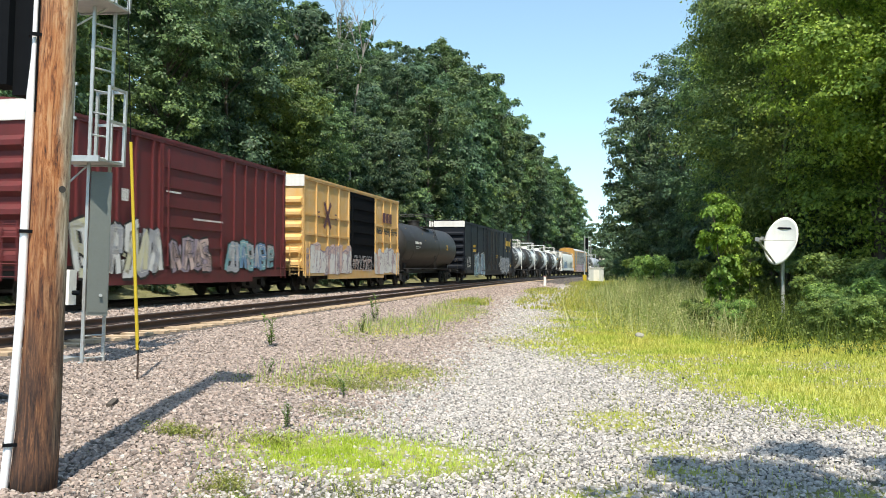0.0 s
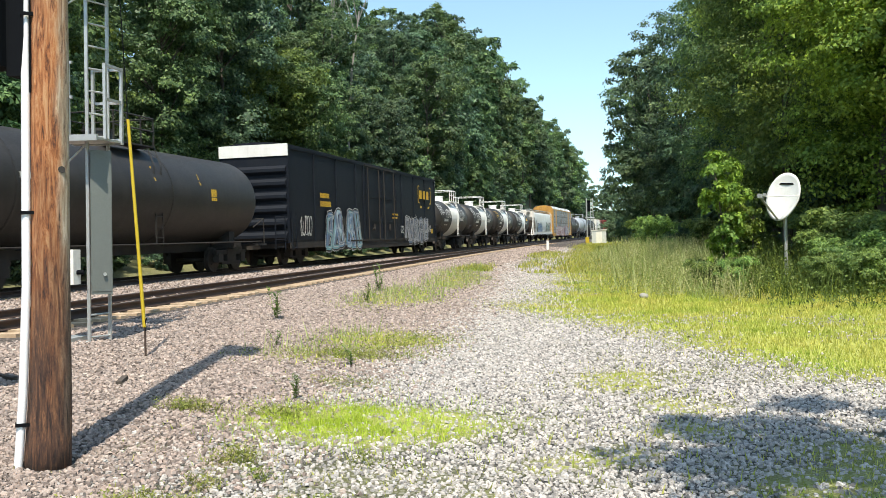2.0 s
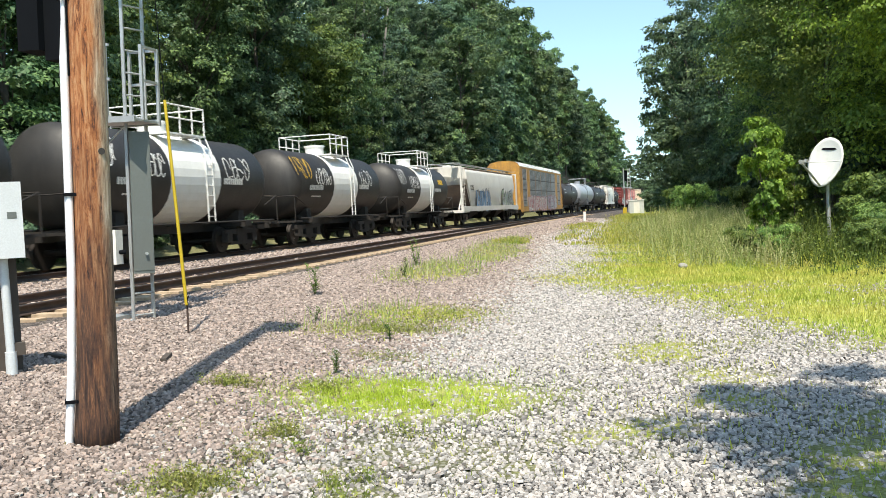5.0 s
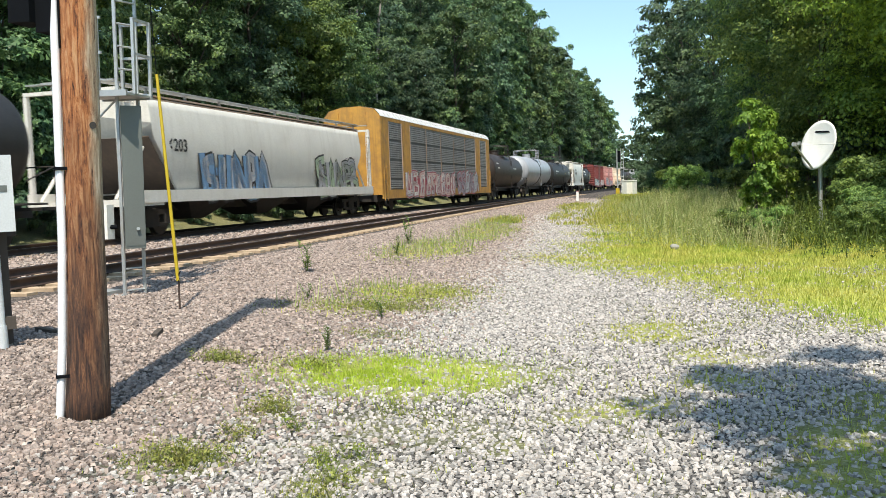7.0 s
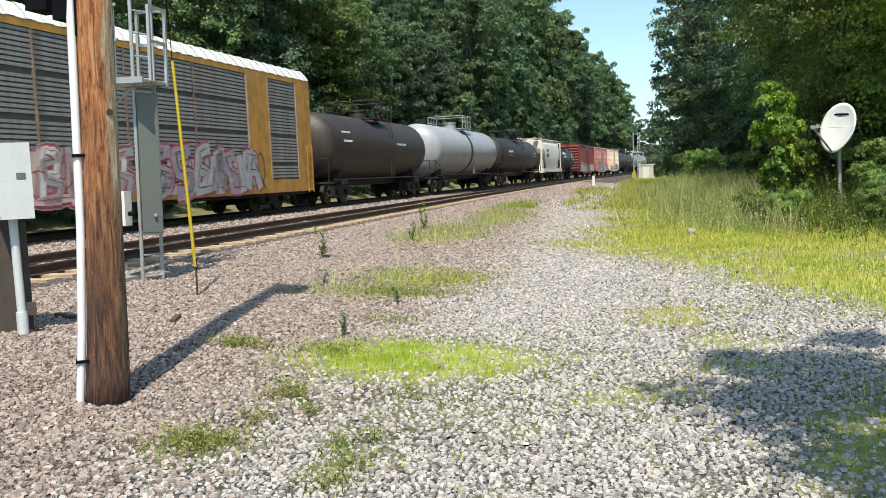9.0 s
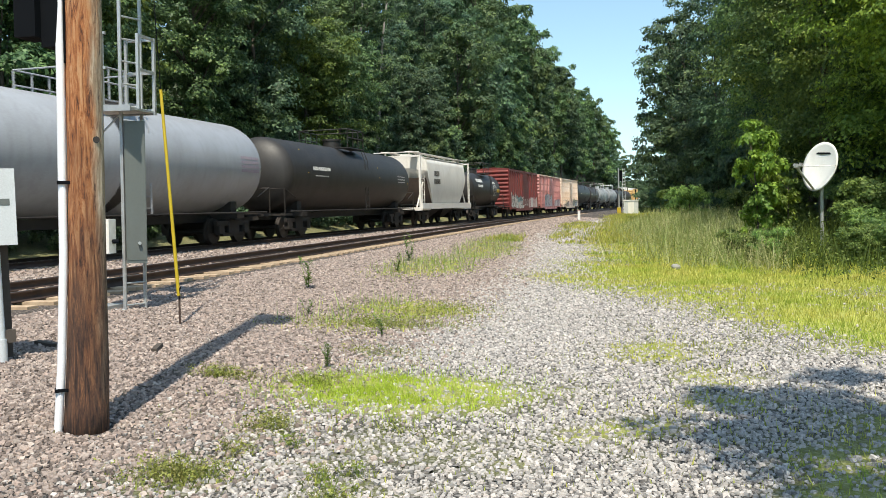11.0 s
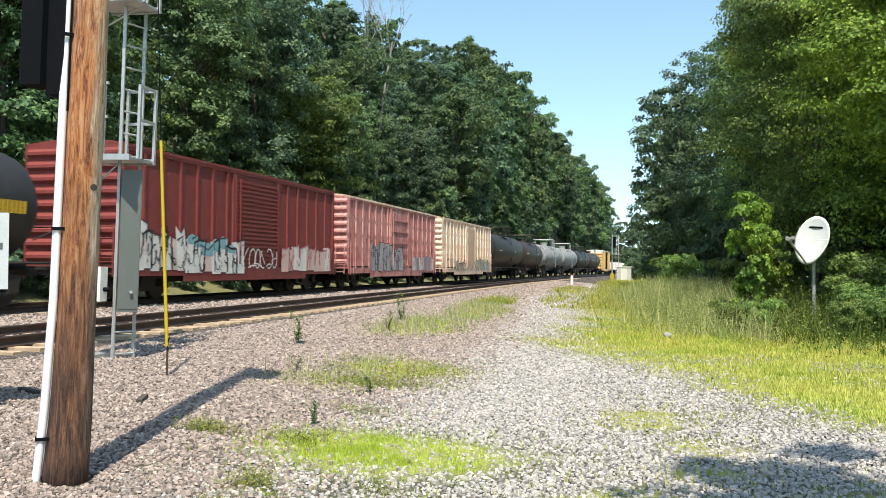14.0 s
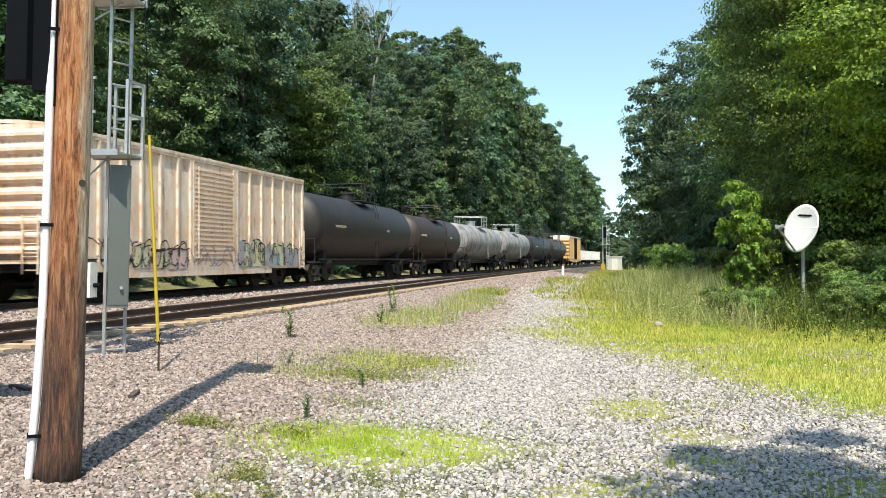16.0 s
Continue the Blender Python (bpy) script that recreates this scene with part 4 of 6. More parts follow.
def tree_proto(seed, h, rx, base, lobes, leaves, size, material, name="tree", label="tall leafy deciduous tree in full summer leaf", trunk=0.22, spread=0.085):
    t = empty(name, pose(0, 0, 0), label, "tree" if name == "tree" else name.replace("_", " "), "")
    me, cs = crown_mesh("crown", seed, h, rx, base, lobes, leaves, size, material, spread)
    bm = bmesh.new()
    rng = random.Random(seed)
    pts, x, y = [(0, 0, -0.6)], 0, 0
    for i in range(1, 6):
        x += rng.uniform(-0.12, 0.12)
        y += rng.uniform(-0.12, 0.12)
        pts.append((x, y, h * 0.86 * i / 5))
    for i in range(5):
        rod(bm, pts[i], pts[i + 1], trunk * (1 - i * 0.18), 8, trunk * (1 - (i + 1) * 0.18))
    for c in cs[::2]:
        z0 = max(0.5, c[2] - 0.35 * h * 0.4)
        f = min(4.99, z0 / (h * 0.86) * 5)
        i = int(f)
        a = Vector(pts[i]).lerp(Vector(pts[i + 1]), f - i)
        rod(bm, a, c[:3], trunk * 0.3, 5, trunk * 0.08)
    part("trunk", bm, BARK, t)
    part("crown", me, material, t)
    return t


PROTO = [tree_proto(11, 19, 4.6, 1.5, 40, 36000, 0.27, LEAF[0]), tree_proto(12, 17, 4.2, 0.8, 36, 34000, 0.26, LEAF[1]),
         tree_proto(13, 21, 4.4, 2.5, 42, 36000, 0.27, LEAF[1]), tree_proto(14, 15, 4.4, 0.4, 34, 32000, 0.26, LEAF[2])]
MID_PROTO = [tree_proto(18, 19, 4.5, 1.2, 36, 17500, 0.37, LEAF[0]), tree_proto(19, 20, 4.5, 1.2, 36, 17500, 0.37, LEAF[1])]
FAR_PROTO = [tree_proto(15, 19, 4.7, 1.0, 30, 8400, 0.56, LEAF[0]), tree_proto(16, 21, 4.6, 1.0, 32, 8400, 0.56, LEAF[1])]
SHADE = tree_proto(17, 10.5, 2.1, 6.4, 18, 8000, 0.21, LEAF[1])
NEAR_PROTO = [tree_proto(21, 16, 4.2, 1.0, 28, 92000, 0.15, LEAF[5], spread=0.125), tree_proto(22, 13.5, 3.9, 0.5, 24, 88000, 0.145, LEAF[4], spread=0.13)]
BUSH = tree_proto(31, 3.5, 0.75, 0.3, 20, 8400, 0.13, LEAF[3], "bush", "bright yellow-green sapling bush beside the dish", 0.04)
SHADY_SHRUB = tree_proto(33, 2.4, 1.5, 0.2, 14, 6000, 0.17, LEAF[0], "bush", "dark green undergrowth shrub below the woods", 0.05)
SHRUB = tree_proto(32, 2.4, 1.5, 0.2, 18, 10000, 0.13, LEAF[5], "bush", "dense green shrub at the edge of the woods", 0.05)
USED = set()


def put(proto, x, y, s=1.0, rz=0, dz=0.0, sz=None):
    m = pose(x, y, float(height(x, y)) - 0.15 + dz, 0, 0, rz)
    if proto.name not in USED:
        USED.add(proto.name)
        proto.matrix_basis = m
        ob = proto
    else:
        ob = copy_thing(proto, m)
    ob.scale = (s, s, sz or s)
    return ob


def crown_scale(x, y):
    """The bank's trees are full-grown near the lane, lower in the middle distance."""
    az = math.degrees(math.atan2(-x, y))
    return 1.05 if az > 19.3 else (0.96 if az > 17.6 else (0.78 if az > 12 else 1.03))


def plant_trees():
    rng = random.Random(5)
    for off, y0, y1, step in ((10.5, 6, 265, 5.6), (17, 12, 285, 6.4), (25, 40, 290, 7.5)):
        y = y0
        while y < y1:
            o = off + rng.uniform(-1.8, 1.8)
            s = rng.uniform(0.85, 1.12) * (0.92 if off < 12 else 1.0) * (1 + 0.12 * min(1, max(0, (y - 30) / 40))) * crown_scale(far_track(y) - o, y)
            kind = (FAR_PROTO[rng.randrange(2)] if off > 20 or y > 125 else (MID_PROTO[rng.randrange(2)] if off > 12 or y > 75 else PROTO[rng.randrange(4)]))
            put(kind, far_track(y) - o, y + rng.uniform(-1.5, 1.5), s, rng.uniform(0, 360))
            y += step * rng.uniform(0.8, 1.2)
    y = 10
    while y < 120:
        put(SHADY_SHRUB, far_track(y) - 7.6 + rng.uniform(-0.6, 0.6), y, rng.uniform(0.7, 1.3), rng.uniform(0, 360))
        y += rng.uniform(3, 5)
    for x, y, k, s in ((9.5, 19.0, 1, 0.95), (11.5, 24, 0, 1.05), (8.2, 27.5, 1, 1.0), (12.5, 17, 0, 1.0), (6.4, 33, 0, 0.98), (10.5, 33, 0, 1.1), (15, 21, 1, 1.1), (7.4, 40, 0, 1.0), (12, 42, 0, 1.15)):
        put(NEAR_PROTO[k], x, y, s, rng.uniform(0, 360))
    for x, y, k, s in ((8.2, 46, 0, 0.90), (7.6, 54, 2, 0.86), (7.0, 62, 0, 0.92), (5.8, 69, 0, 0.98), (4.0, 79, 0, 0.98), (4.2, 87, 1, 0.95), (5.2, 97, 0, 0.9), (6.5, 110, 1, 0.9)):
        put(PROTO[k] if y < 75 else MID_PROTO[k], x, y, s, rng.uniform(0, 360))
    for x, y, k, s in ((13, 52, 0, 0.95), (13, 66, 1, 0.95), (12, 80, 0, 0.95), (12, 95, 1, 0.9), (9, 125, 0, 0.9), (18, 30, 0, 0.95), (20, 40, 1, 1), (17, 25, 1, 0.85), (22, 26, 0, 0.9), (24, 34, 0, 1), (26, 46, 1, 1), (20, 56, 0, 1)):
        put(FAR_PROTO[k], x, y, s, rng.uniform(0, 360))
    for i in range(26):
        put(FAR_PROTO[i % 2], -16 + i * 2.3 + rng.uniform(-1, 1), 270 + 40 * (i % 2) + rng.uniform(0, 30), rng.uniform(0.85, 1.1), rng.uniform(0, 360))
    for x, y in ((6.5, 46), (9, 44), (11.5, 43), (14, 42), (12, 36), (15, 34), (17.5, 38), (9.5, 38), (5.5, 62), (8, 66), (4.5, 90), (13, 30)):
        put(SHADY_SHRUB, x, y, rng.uniform(1.5, 1.9), rng.uniform(0, 360))
    for i in range(9):
        put(SHADY_SHRUB, -13 + i * 4.2, 262 + rng.uniform(-6, 6), rng.uniform(2.6, 3.4), rng.uniform(0, 360))
    y = 88
    while y < 168:
        put(FAR_PROTO[rng.randrange(2)], far_track(y) - 8.6 + rng.uniform(-0.6, 0.6), y, rng.uniform(0.38, 0.55), rng.uniform(0, 360))
        y += rng.uniform(3.5, 5.5)
    put(BUSH, 3.05, 23.4, 0.85, 30, sz=1.08)
    put(BUSH, 3.75, 24.6, 0.6, 130, sz=0.72)
    for x, y, s in ((3.3, 23.0, 0.42), (5.7, 24.6, 0.62), (2.7, 23.2, 0.36), (4.9, 21.0, 0.42), (5.5, 19.8, 0.46), (6.2, 20.8, 0.6), (5.4, 22.2, 0.55), (6.4, 18.4, 0.5), (6.9, 22.4, 0.75), (6.3, 25.2, 0.85), (5.7, 22.6, 0.5), (8.6, 20.6, 0.85), (7.6, 19.0, 0.6), (6.4, 29, 0.8), (8.6, 17.6, 0.8), (2.5, 24.2, 0.4), (5.6, 34, 0.9), (4.6, 43, 0.9), (3.0, 55, 1.1), (2.8, 70, 1.1), (7.4, 20, 0.8)):
        put(SHRUB, x, y, s, rng.uniform(0, 360))
    for x, y in ((2.8, 104), (3.8, 108), (3.4, 116), (4.6, 122), (1.4, 128), (3.0, 136), (0.6, 146), (5.0, 150)):
        put(SHADY_SHRUB, x, y, rng.uniform(1.3, 1.8), rng.uniform(0, 360))
    put(SHADE, 3.4, 1.25, 1.05, 40)
    put(SHADY_SHRUB, 9.0, 34.5, 2.3, 20)
    put(FAR_PROTO[0], 12, -6, 1.0, 40)


plant_trees()


def build_dead_tree():
    bm = bmesh.new()
    rng = random.Random(6)
    def branch(p, d, length, r, depth):
        q = p + d * length
        rod(bm, p, q, r, 6, r * 0.65)
        if depth:
            for _ in range(3):
                e = (d + Vector((rng.uniform(-0.6, 0.6), rng.uniform(-0.6, 0.6), rng.uniform(-0.1, 0.5)))).normalized()
                branch(p + d * length * rng.uniform(0.55, 1.0), e, length * rng.uniform(0.45, 0.7), r * 0.5, depth - 1)
    for x, lean, top in ((0.0, 0.02, 17.0), (1.1, 0.08, 16.0)):
        d = Vector((lean, 0, 1)).normalized()
        branch(Vector((x, 0, -0.5)), d, top, 0.17, 0)
        branch(Vector((x, 0, -0.5)) + d * (top - 0.5), (d + Vector((0.08, 0, 0))).normalized(), 5.5, 0.10, 5)
    t = part("dead_tree", bm, DEAD_WOOD)
    t.matrix_basis = pose(-24.6, 76, float(height(-24.6, 76)))
    tagged(t, "bare dead grey tree standing above the wooded bank", "tree")


build_dead_tree()


def build_weed_plant():
    rng = random.Random(8)
    for x, y, s in ((-5.72, 14.4, 1.1), (-5.2, 18.3, 0.8), (-3.1, 10.2, 0.5), (-3.05, 8.1, 0.5), (-5.75, 21.5, 1.3), (-4.6, 11.5, 0.5)):
        bm = bmesh.new()
        stems = [(Vector((0, 0, -0.05)), Vector((rng.uniform(-0.2, 0.2), rng.uniform(-0.2, 0.2), rng.uniform(0.35, 0.58)))) for _ in range(4)]
        for foot, tip in stems:
            rod(bm, foot, tip, 0.007, 5, 0.003)
        for k in range(88):
            foot, tip = stems[k % 4]
            a, l = k * 2.4, rng.uniform(0.06, 0.13)
            d, q = Vector((math.cos(a), math.sin(a), rng.uniform(0.1, 0.7))), Vector((-math.sin(a), math.cos(a), 0)) * 0.018
            b = foot.lerp(tip, 0.2 + 0.8 * (k // 4) / 22)
            vs = [bm.verts.new(b), bm.verts.new(b + d * l * 0.5 + q), bm.verts.new(b + d * l), bm.verts.new(b + d * l * 0.5 - q)]
            bm.faces.new(vs)
        w = part("weed_plant", bm, SHADE_WEED)
        w.matrix_basis = pose(x, y, float(height(x, y)), 0, 0, rng.uniform(0, 360)) @ Matrix.Scale(s, 4)
        tagged(w, "single leafy green weed growing from ballast", "weed")


build_weed_plant()

# ---- the train ----
TRUCK = {}
WHEELS = []


def truck(parent, y):
    """A two-axle truck with its side frames; its wheels are parts of it."""
    if not TRUCK:
        bm = bmesh.new()
        for s in (-1, 1):
            x = s * 1.0
            box(bm, x - 0.09, x + 0.09, -0.35, 0.35, 0.36, 0.80)
            box(bm, x - 0.07, x + 0.07, -1.15, 1.15, 0.62, 0.78)
            box(bm, x - 0.07, x + 0.07, -0.75, 0.75, 0.26, 0.38)
            for e in (-0.89, 0.89):
                box(bm, x - 0.11, x + 0.11, e - 0.17, e + 0.17, 0.34, 0.66)
        box(bm, -1.0, 1.0, -0.22, 0.22, 0.45, 0.85)
        TRUCK["frame"] = mesh_of("truck", bm, UNDER)
        bm = bmesh.new()
        for s in (-0.74, 0.74):
            rod(bm, (s - 0.06, 0, 0), (s + 0.06, 0, 0), 0.44, 20)
            rod(bm, (s + (0.03 if s < 0 else -0.09), 0, 0), (s + (0.09 if s < 0 else -0.03), 0, 0), 0.47, 20)
        rod(bm, (-0.95, 0, 0), (0.95, 0, 0), 0.08, 10)
        for s in (-0.82, 0.82):
            for k in range(3):
                a = k * math.tau / 3
                rod(bm, (s - 0.03, 0.22 * math.cos(a), 0.22 * math.sin(a)), (s + 0.03, 0.22 * math.cos(a), 0.22 * math.sin(a)), 0.035, 6)
        TRUCK["wheel"] = mesh_of("wheelset", bm, WHEEL)
    t = part("truck", TRUCK["frame"], UNDER, parent)
    t.location = (0, y, 0)
    for e in (-0.89, 0.89):
        WHEELS.append((part("wheelset", TRUCK["wheel"], WHEEL, t), e))


def couplers(parent, half):
    part("coupler", boxes((-0.15, 0.15, half - 0.2, half + 0.62, 0.72, 0.98)), UNDER, parent)
    part("coupler", boxes((-0.15, 0.15, -half - 0.62, -half + 0.2, 0.72, 0.98)), UNDER, parent)


def ribbon(bm, pts, w, place):
    """A stroke of width w along pts (u, v), laid on a surface by place(u, v)."""
    prev = None
    for i, (u, v) in enumerate(pts):
        a, b = pts[max(0, i - 1)], pts[min(len(pts) - 1, i + 1)]
        d = Vector((b[0] - a[0], b[1] - a[1]))
        d = d.normalized() if d.length > 1e-6 else Vector((1, 0))
        n = Vector((-d.y, d.x)) * w / 2
        cur = (bm.verts.new(place(u + n.x, v + n.y)), bm.verts.new(place(u - n.x, v - n.y)))
        if prev:
            bm.faces.new((prev[0], prev[1], cur[1], cur[0]))
        prev = cur


def graffiti(parent, place, u0, u1, v0, v1, glyphs, fill, line, seed, glow=None, halo=None):
    """Abstract fat lettering of no meaning: bubble strokes with an outline, after the sprayed tags."""
    rng = random.Random(seed)
    w = (u1 - u0) / glyphs
    hgt = v1 - v0
    layers = {}
    def put_layer(colour, pts, wd, lift):
        layers.setdefault((colour, lift), []).append((pts, wd))
    for g in range(glyphs):
        a, lean = u0 + g * w, rng.uniform(-0.35, 0.35)
        for s in range(3 if halo else 2):
            kind = rng.randrange(4)
            x0, x1 = a + w * rng.uniform(0.02, 0.3), a + w * rng.uniform(0.65, 1.05)
            y0, y1 = v0 + hgt * rng.uniform(0, 0.15), v1 - hgt * rng.uniform(0, 0.2)
            if kind == 0:
                key = [(x0, y0), (x0 + 0.06 * w, y1), (x1, y1 * 0.98), (x1, (y0 + y1) / 2), (x0, (y0 + y1) / 2)]
            elif kind == 1:
                key = [(x0, y1), (x0, y0), (x1, y0 + 0.04), (x1, y1)]
            elif kind == 2:
                key = [(x0, y0), ((x0 + x1) / 2, y1), (x1, y0)]
            else:
                key = [(x1, y1), (x0, y1 - 0.1 * hgt), (x0 + 0.1 * w, (y0 + y1) / 2), (x1, (y0 + y1) / 2 - 0.1 * hgt), (x1 - 0.1 * w, y0), (x0, y0)]
            pts = []
            for p, q in zip(key, key[1:]):
                for k in range(5):
                    f = k / 5
                    pts.append((p[0] + (q[0] - p[0]) * f + rng.uniform(-0.02, 0.02), p[1] + (q[1] - p[1]) * f + rng.uniform(-0.02, 0.02)))
            pts.append(key[-1])
            pts = [(p[0] + (p[1] - v0) * lean, p[1]) for p in pts]
            wd = min(w * 0.36, hgt * 0.26) * (0.62 if halo else 1.0)
            put_layer(line, pts, wd + 0.15, 0.0045)
            if halo:
                put_layer(halo, pts, wd + 0.22, 0.001)
            put_layer(fill[(g + s) % len(fill)], pts, wd, 0.0085)
            put_layer(glow or line, [(p[0] + wd * 0.2, p[1] + wd * 0.1) for p in pts[2:-2]], 0.022, 0.0125)
    for row in range(3):
        wave = [(u0 + (u1 - u0) * k / 14, v0 + hgt * (0.2 + 0.22 * row) + rng.uniform(-0.1, 0.1) * hgt) for k in range(15)]
        put_layer(line if halo else fill[row % len(fill)], wave[row:15 - row], hgt * 0.24, 0.0002)
    for (colour, lift), strokes in layers.items():
        bm = bmesh.new()
        for i, (pts, wd) in enumerate(strokes):
            ribbon(bm, pts, wd, lambda u, v, l=lift + 0.003 * i / len(strokes): place(u, v, l))
        spray(parent, bm, colour)


def spray(parent, bm, colour):
    tagged(part("graffiti", bm, INK[colour], parent), f"{INK[colour].name.replace('_', ' ')} tag".replace("spray paint", "sprayed"), kind="stuff")


def mural(parent, place, u0, u1, v0, v1, wash, crest, line, seed, wide=0.55):
    """A tall band of jagged upright sprayed shapes with no meaning: filled washes, coloured tops, thin dark strokes and drips."""
    rng = random.Random(seed)
    layers = {}
    def sheet(colour, lift, pts):
        layers.setdefault((colour, lift), bmesh.new())
        bm = layers[colour, lift]
        l = lift + 0.0025 * (len(bm.faces) % 40) / 40
        bm.faces.new([bm.verts.new(place(u, v, l)) for u, v in pts])
    def stroke(colour, lift, pts, w):
        layers.setdefault((colour, lift), bmesh.new())
        bm = layers[colour, lift]
        l = lift + 0.0025 * (len(bm.faces) % 60) / 60
        ribbon(bm, pts, w, lambda u, v: place(u, v, l))
    u, hgt = u0, v1 - v0
    while u < u1:
        w = wide * rng.uniform(0.7, 1.5)
        lean, peak = rng.uniform(-0.10, 0.14) * hgt, v0 + hgt * rng.uniform(0.74, 1.0)
        foot = v0 + hgt * rng.uniform(0, 0.08)
        shape = [(u, foot), (u + w, foot), (u + w * 1.02 + lean * 0.6, v0 + hgt * rng.uniform(0.45, 0.62)), (u + w * rng.uniform(0.9, 1.15) + lean, peak - hgt * rng.uniform(-0.04, 0.10)),
                 (u + w * rng.uniform(0.35, 0.6) + lean, peak - hgt * rng.uniform(-0.02, 0.16)), (u - w * 0.05 + lean, peak - hgt * rng.uniform(0, 0.12)), (u - 0.03 + lean * 0.5, v0 + hgt * 0.5)]
        sheet(wash[rng.randrange(len(wash))], 0.001, shape)
        top = peak - hgt * rng.uniform(0.12, 0.3)
        if crest and rng.random() < 0.75:
            sheet(crest[rng.randrange(len(crest))], 0.005, [(u + lean * 0.8, top), (u + w * 0.9 + lean * 0.8, top - 0.04), (u + w + lean, peak - 0.06), (u + w * 0.5 + lean, peak + 0.05), (u + w * 0.1 + lean, peak - 0.05)])
        stroke(line, 0.009, shape[1:] if rng.random() < 0.4 else shape[2:5], rng.uniform(0.04, 0.09))
        for _ in range(5):
            x, a = u + w * rng.uniform(0.0, 1.0), foot + hgt * rng.uniform(0, 0.5)
            r, start, turn = hgt * rng.uniform(0.08, 0.24), rng.uniform(0, 6.28), rng.uniform(-3.5, 3.5)
            arc = [(x + r * math.cos(start + turn * k / 7) * 0.7 + lean * 0.3, min(peak, max(foot, a + r * math.sin(start + turn * k / 7) * 1.3 + 0.1 * hgt))) for k in range(8)]
            stroke(line if rng.random() < 0.65 else (crest or wash)[0], 0.013, arc, rng.uniform(0.02, 0.06))
        u += w * rng.uniform(0.7, 0.95)
    for (colour, lift), bm in layers.items():
        spray(parent, bm, colour)


def lettering(parent, words, u, v, size, colour, lift=0.006):
    """Painted words on a car's flat side, starting at u along the car and v up."""
    cu = bpy.data.curves.new("lettering", "FONT")
    cu.body, cu.size, cu.fill_mode, cu.offset = words, size, "BOTH", 0.012
    ob = bpy.data.objects.new("lettering", cu)
    scene.collection.objects.link(ob)
    bpy.context.view_layer.update()
    me = bpy.data.meshes.new_from_object(ob.evaluated_get(bpy.context.evaluated_depsgraph_get()))
    bpy.data.objects.remove(ob)
    me.transform(Matrix(((0, 0, 1, parent["face"] + lift), (1, 0, 0, u), (0, 1, 0, v), (0, 0, 0, 1))))
    me.materials.clear()
    me.materials.append(INK[colour])
    part("lettering", me, INK[colour], parent)


def scribble(parent, place, u0, u1, v0, v1, colour, seed, strokes):
    """A quick thin hand-sprayed tag: slanted loops and ticks."""
    rng = random.Random(seed)
    bm = bmesh.new()
    w = (u1 - u0) / strokes
    for g in range(strokes):
        a, pts = u0 + w * g, []
        r, turn, tilt = w * rng.uniform(0.35, 0.6), rng.uniform(2.5, 6.5), rng.uniform(-0.2, 0.5)
        start = rng.uniform(0, 6.28)
        for k in range(14):
            e = start + turn * k / 13
            v = (v0 + v1) / 2 + (v1 - v0) * rng.uniform(0.40, 0.46) * math.sin(e)
            pts.append((a + w / 2 + r * math.cos(e) + tilt * (v - v0) * 0.4, v))
        ribbon(bm, pts, 0.045, lambda u, v, l=0.004 + 0.0004 * g: place(u, v, l))
        tick = [(a, v0 + (v1 - v0) * rng.random()), (a + w * rng.uniform(0.5, 1.4), v0 + (v1 - v0) * rng.random())]
        ribbon(bm, [tick[0], ((tick[0][0] + tick[1][0]) / 2, (tick[0][1] + tick[1][1]) / 2 + 0.05), tick[1]], 0.04, lambda u, v, l=0.0062 + 0.0004 * g: place(u, v, l))
    tagged(part("graffiti", bm, INK[colour], parent), "thin hand-sprayed tag", kind="stuff")


def bars(parent, place, rows, colour="white", lift=0.006):
    bm = bmesh.new()
    for u0, u1, v0, v1 in rows:
        n = max(1, round((u1 - u0) / 0.14))
        for k in range(n):
            a = u0 + (u1 - u0) * k / n
            b = a + (u1 - u0) / n * 0.78
            bm.faces.new([bm.verts.new(place(*p, lift)) for p in ((a, v0), (b, v0), (b, v1), (a, v1))])
    tagged(part("marking", bm, INK[colour], parent), "small painted markings", kind="stuff")


def car_ladder(parent, x, y, z0, z1, material, side=True):
    bm = bmesh.new()
    n = int((z1 - z0) / 0.32)
    for k in range(n + 1):
        z = z0 + 0.32 * k
        if side:
            rod(bm, (x, y - 0.22, z), (x, y + 0.22, z), 0.014, 6)
        else:
            rod(bm, (x - 0.22, y, z), (x + 0.22, y, z), 0.014, 6)
    for e in (-0.22, 0.22):
        if side:
            box(bm, x - 0.012, x + 0.012, y + e - 0.02, y + e + 0.02, z0 - 0.1, z1 + 0.05)
        else:
            box(bm, x + e - 0.02, x + e + 0.02, y - 0.012, y + 0.012, z0 - 0.1, z1 + 0.05)
    part("ladder", bm, material, parent)


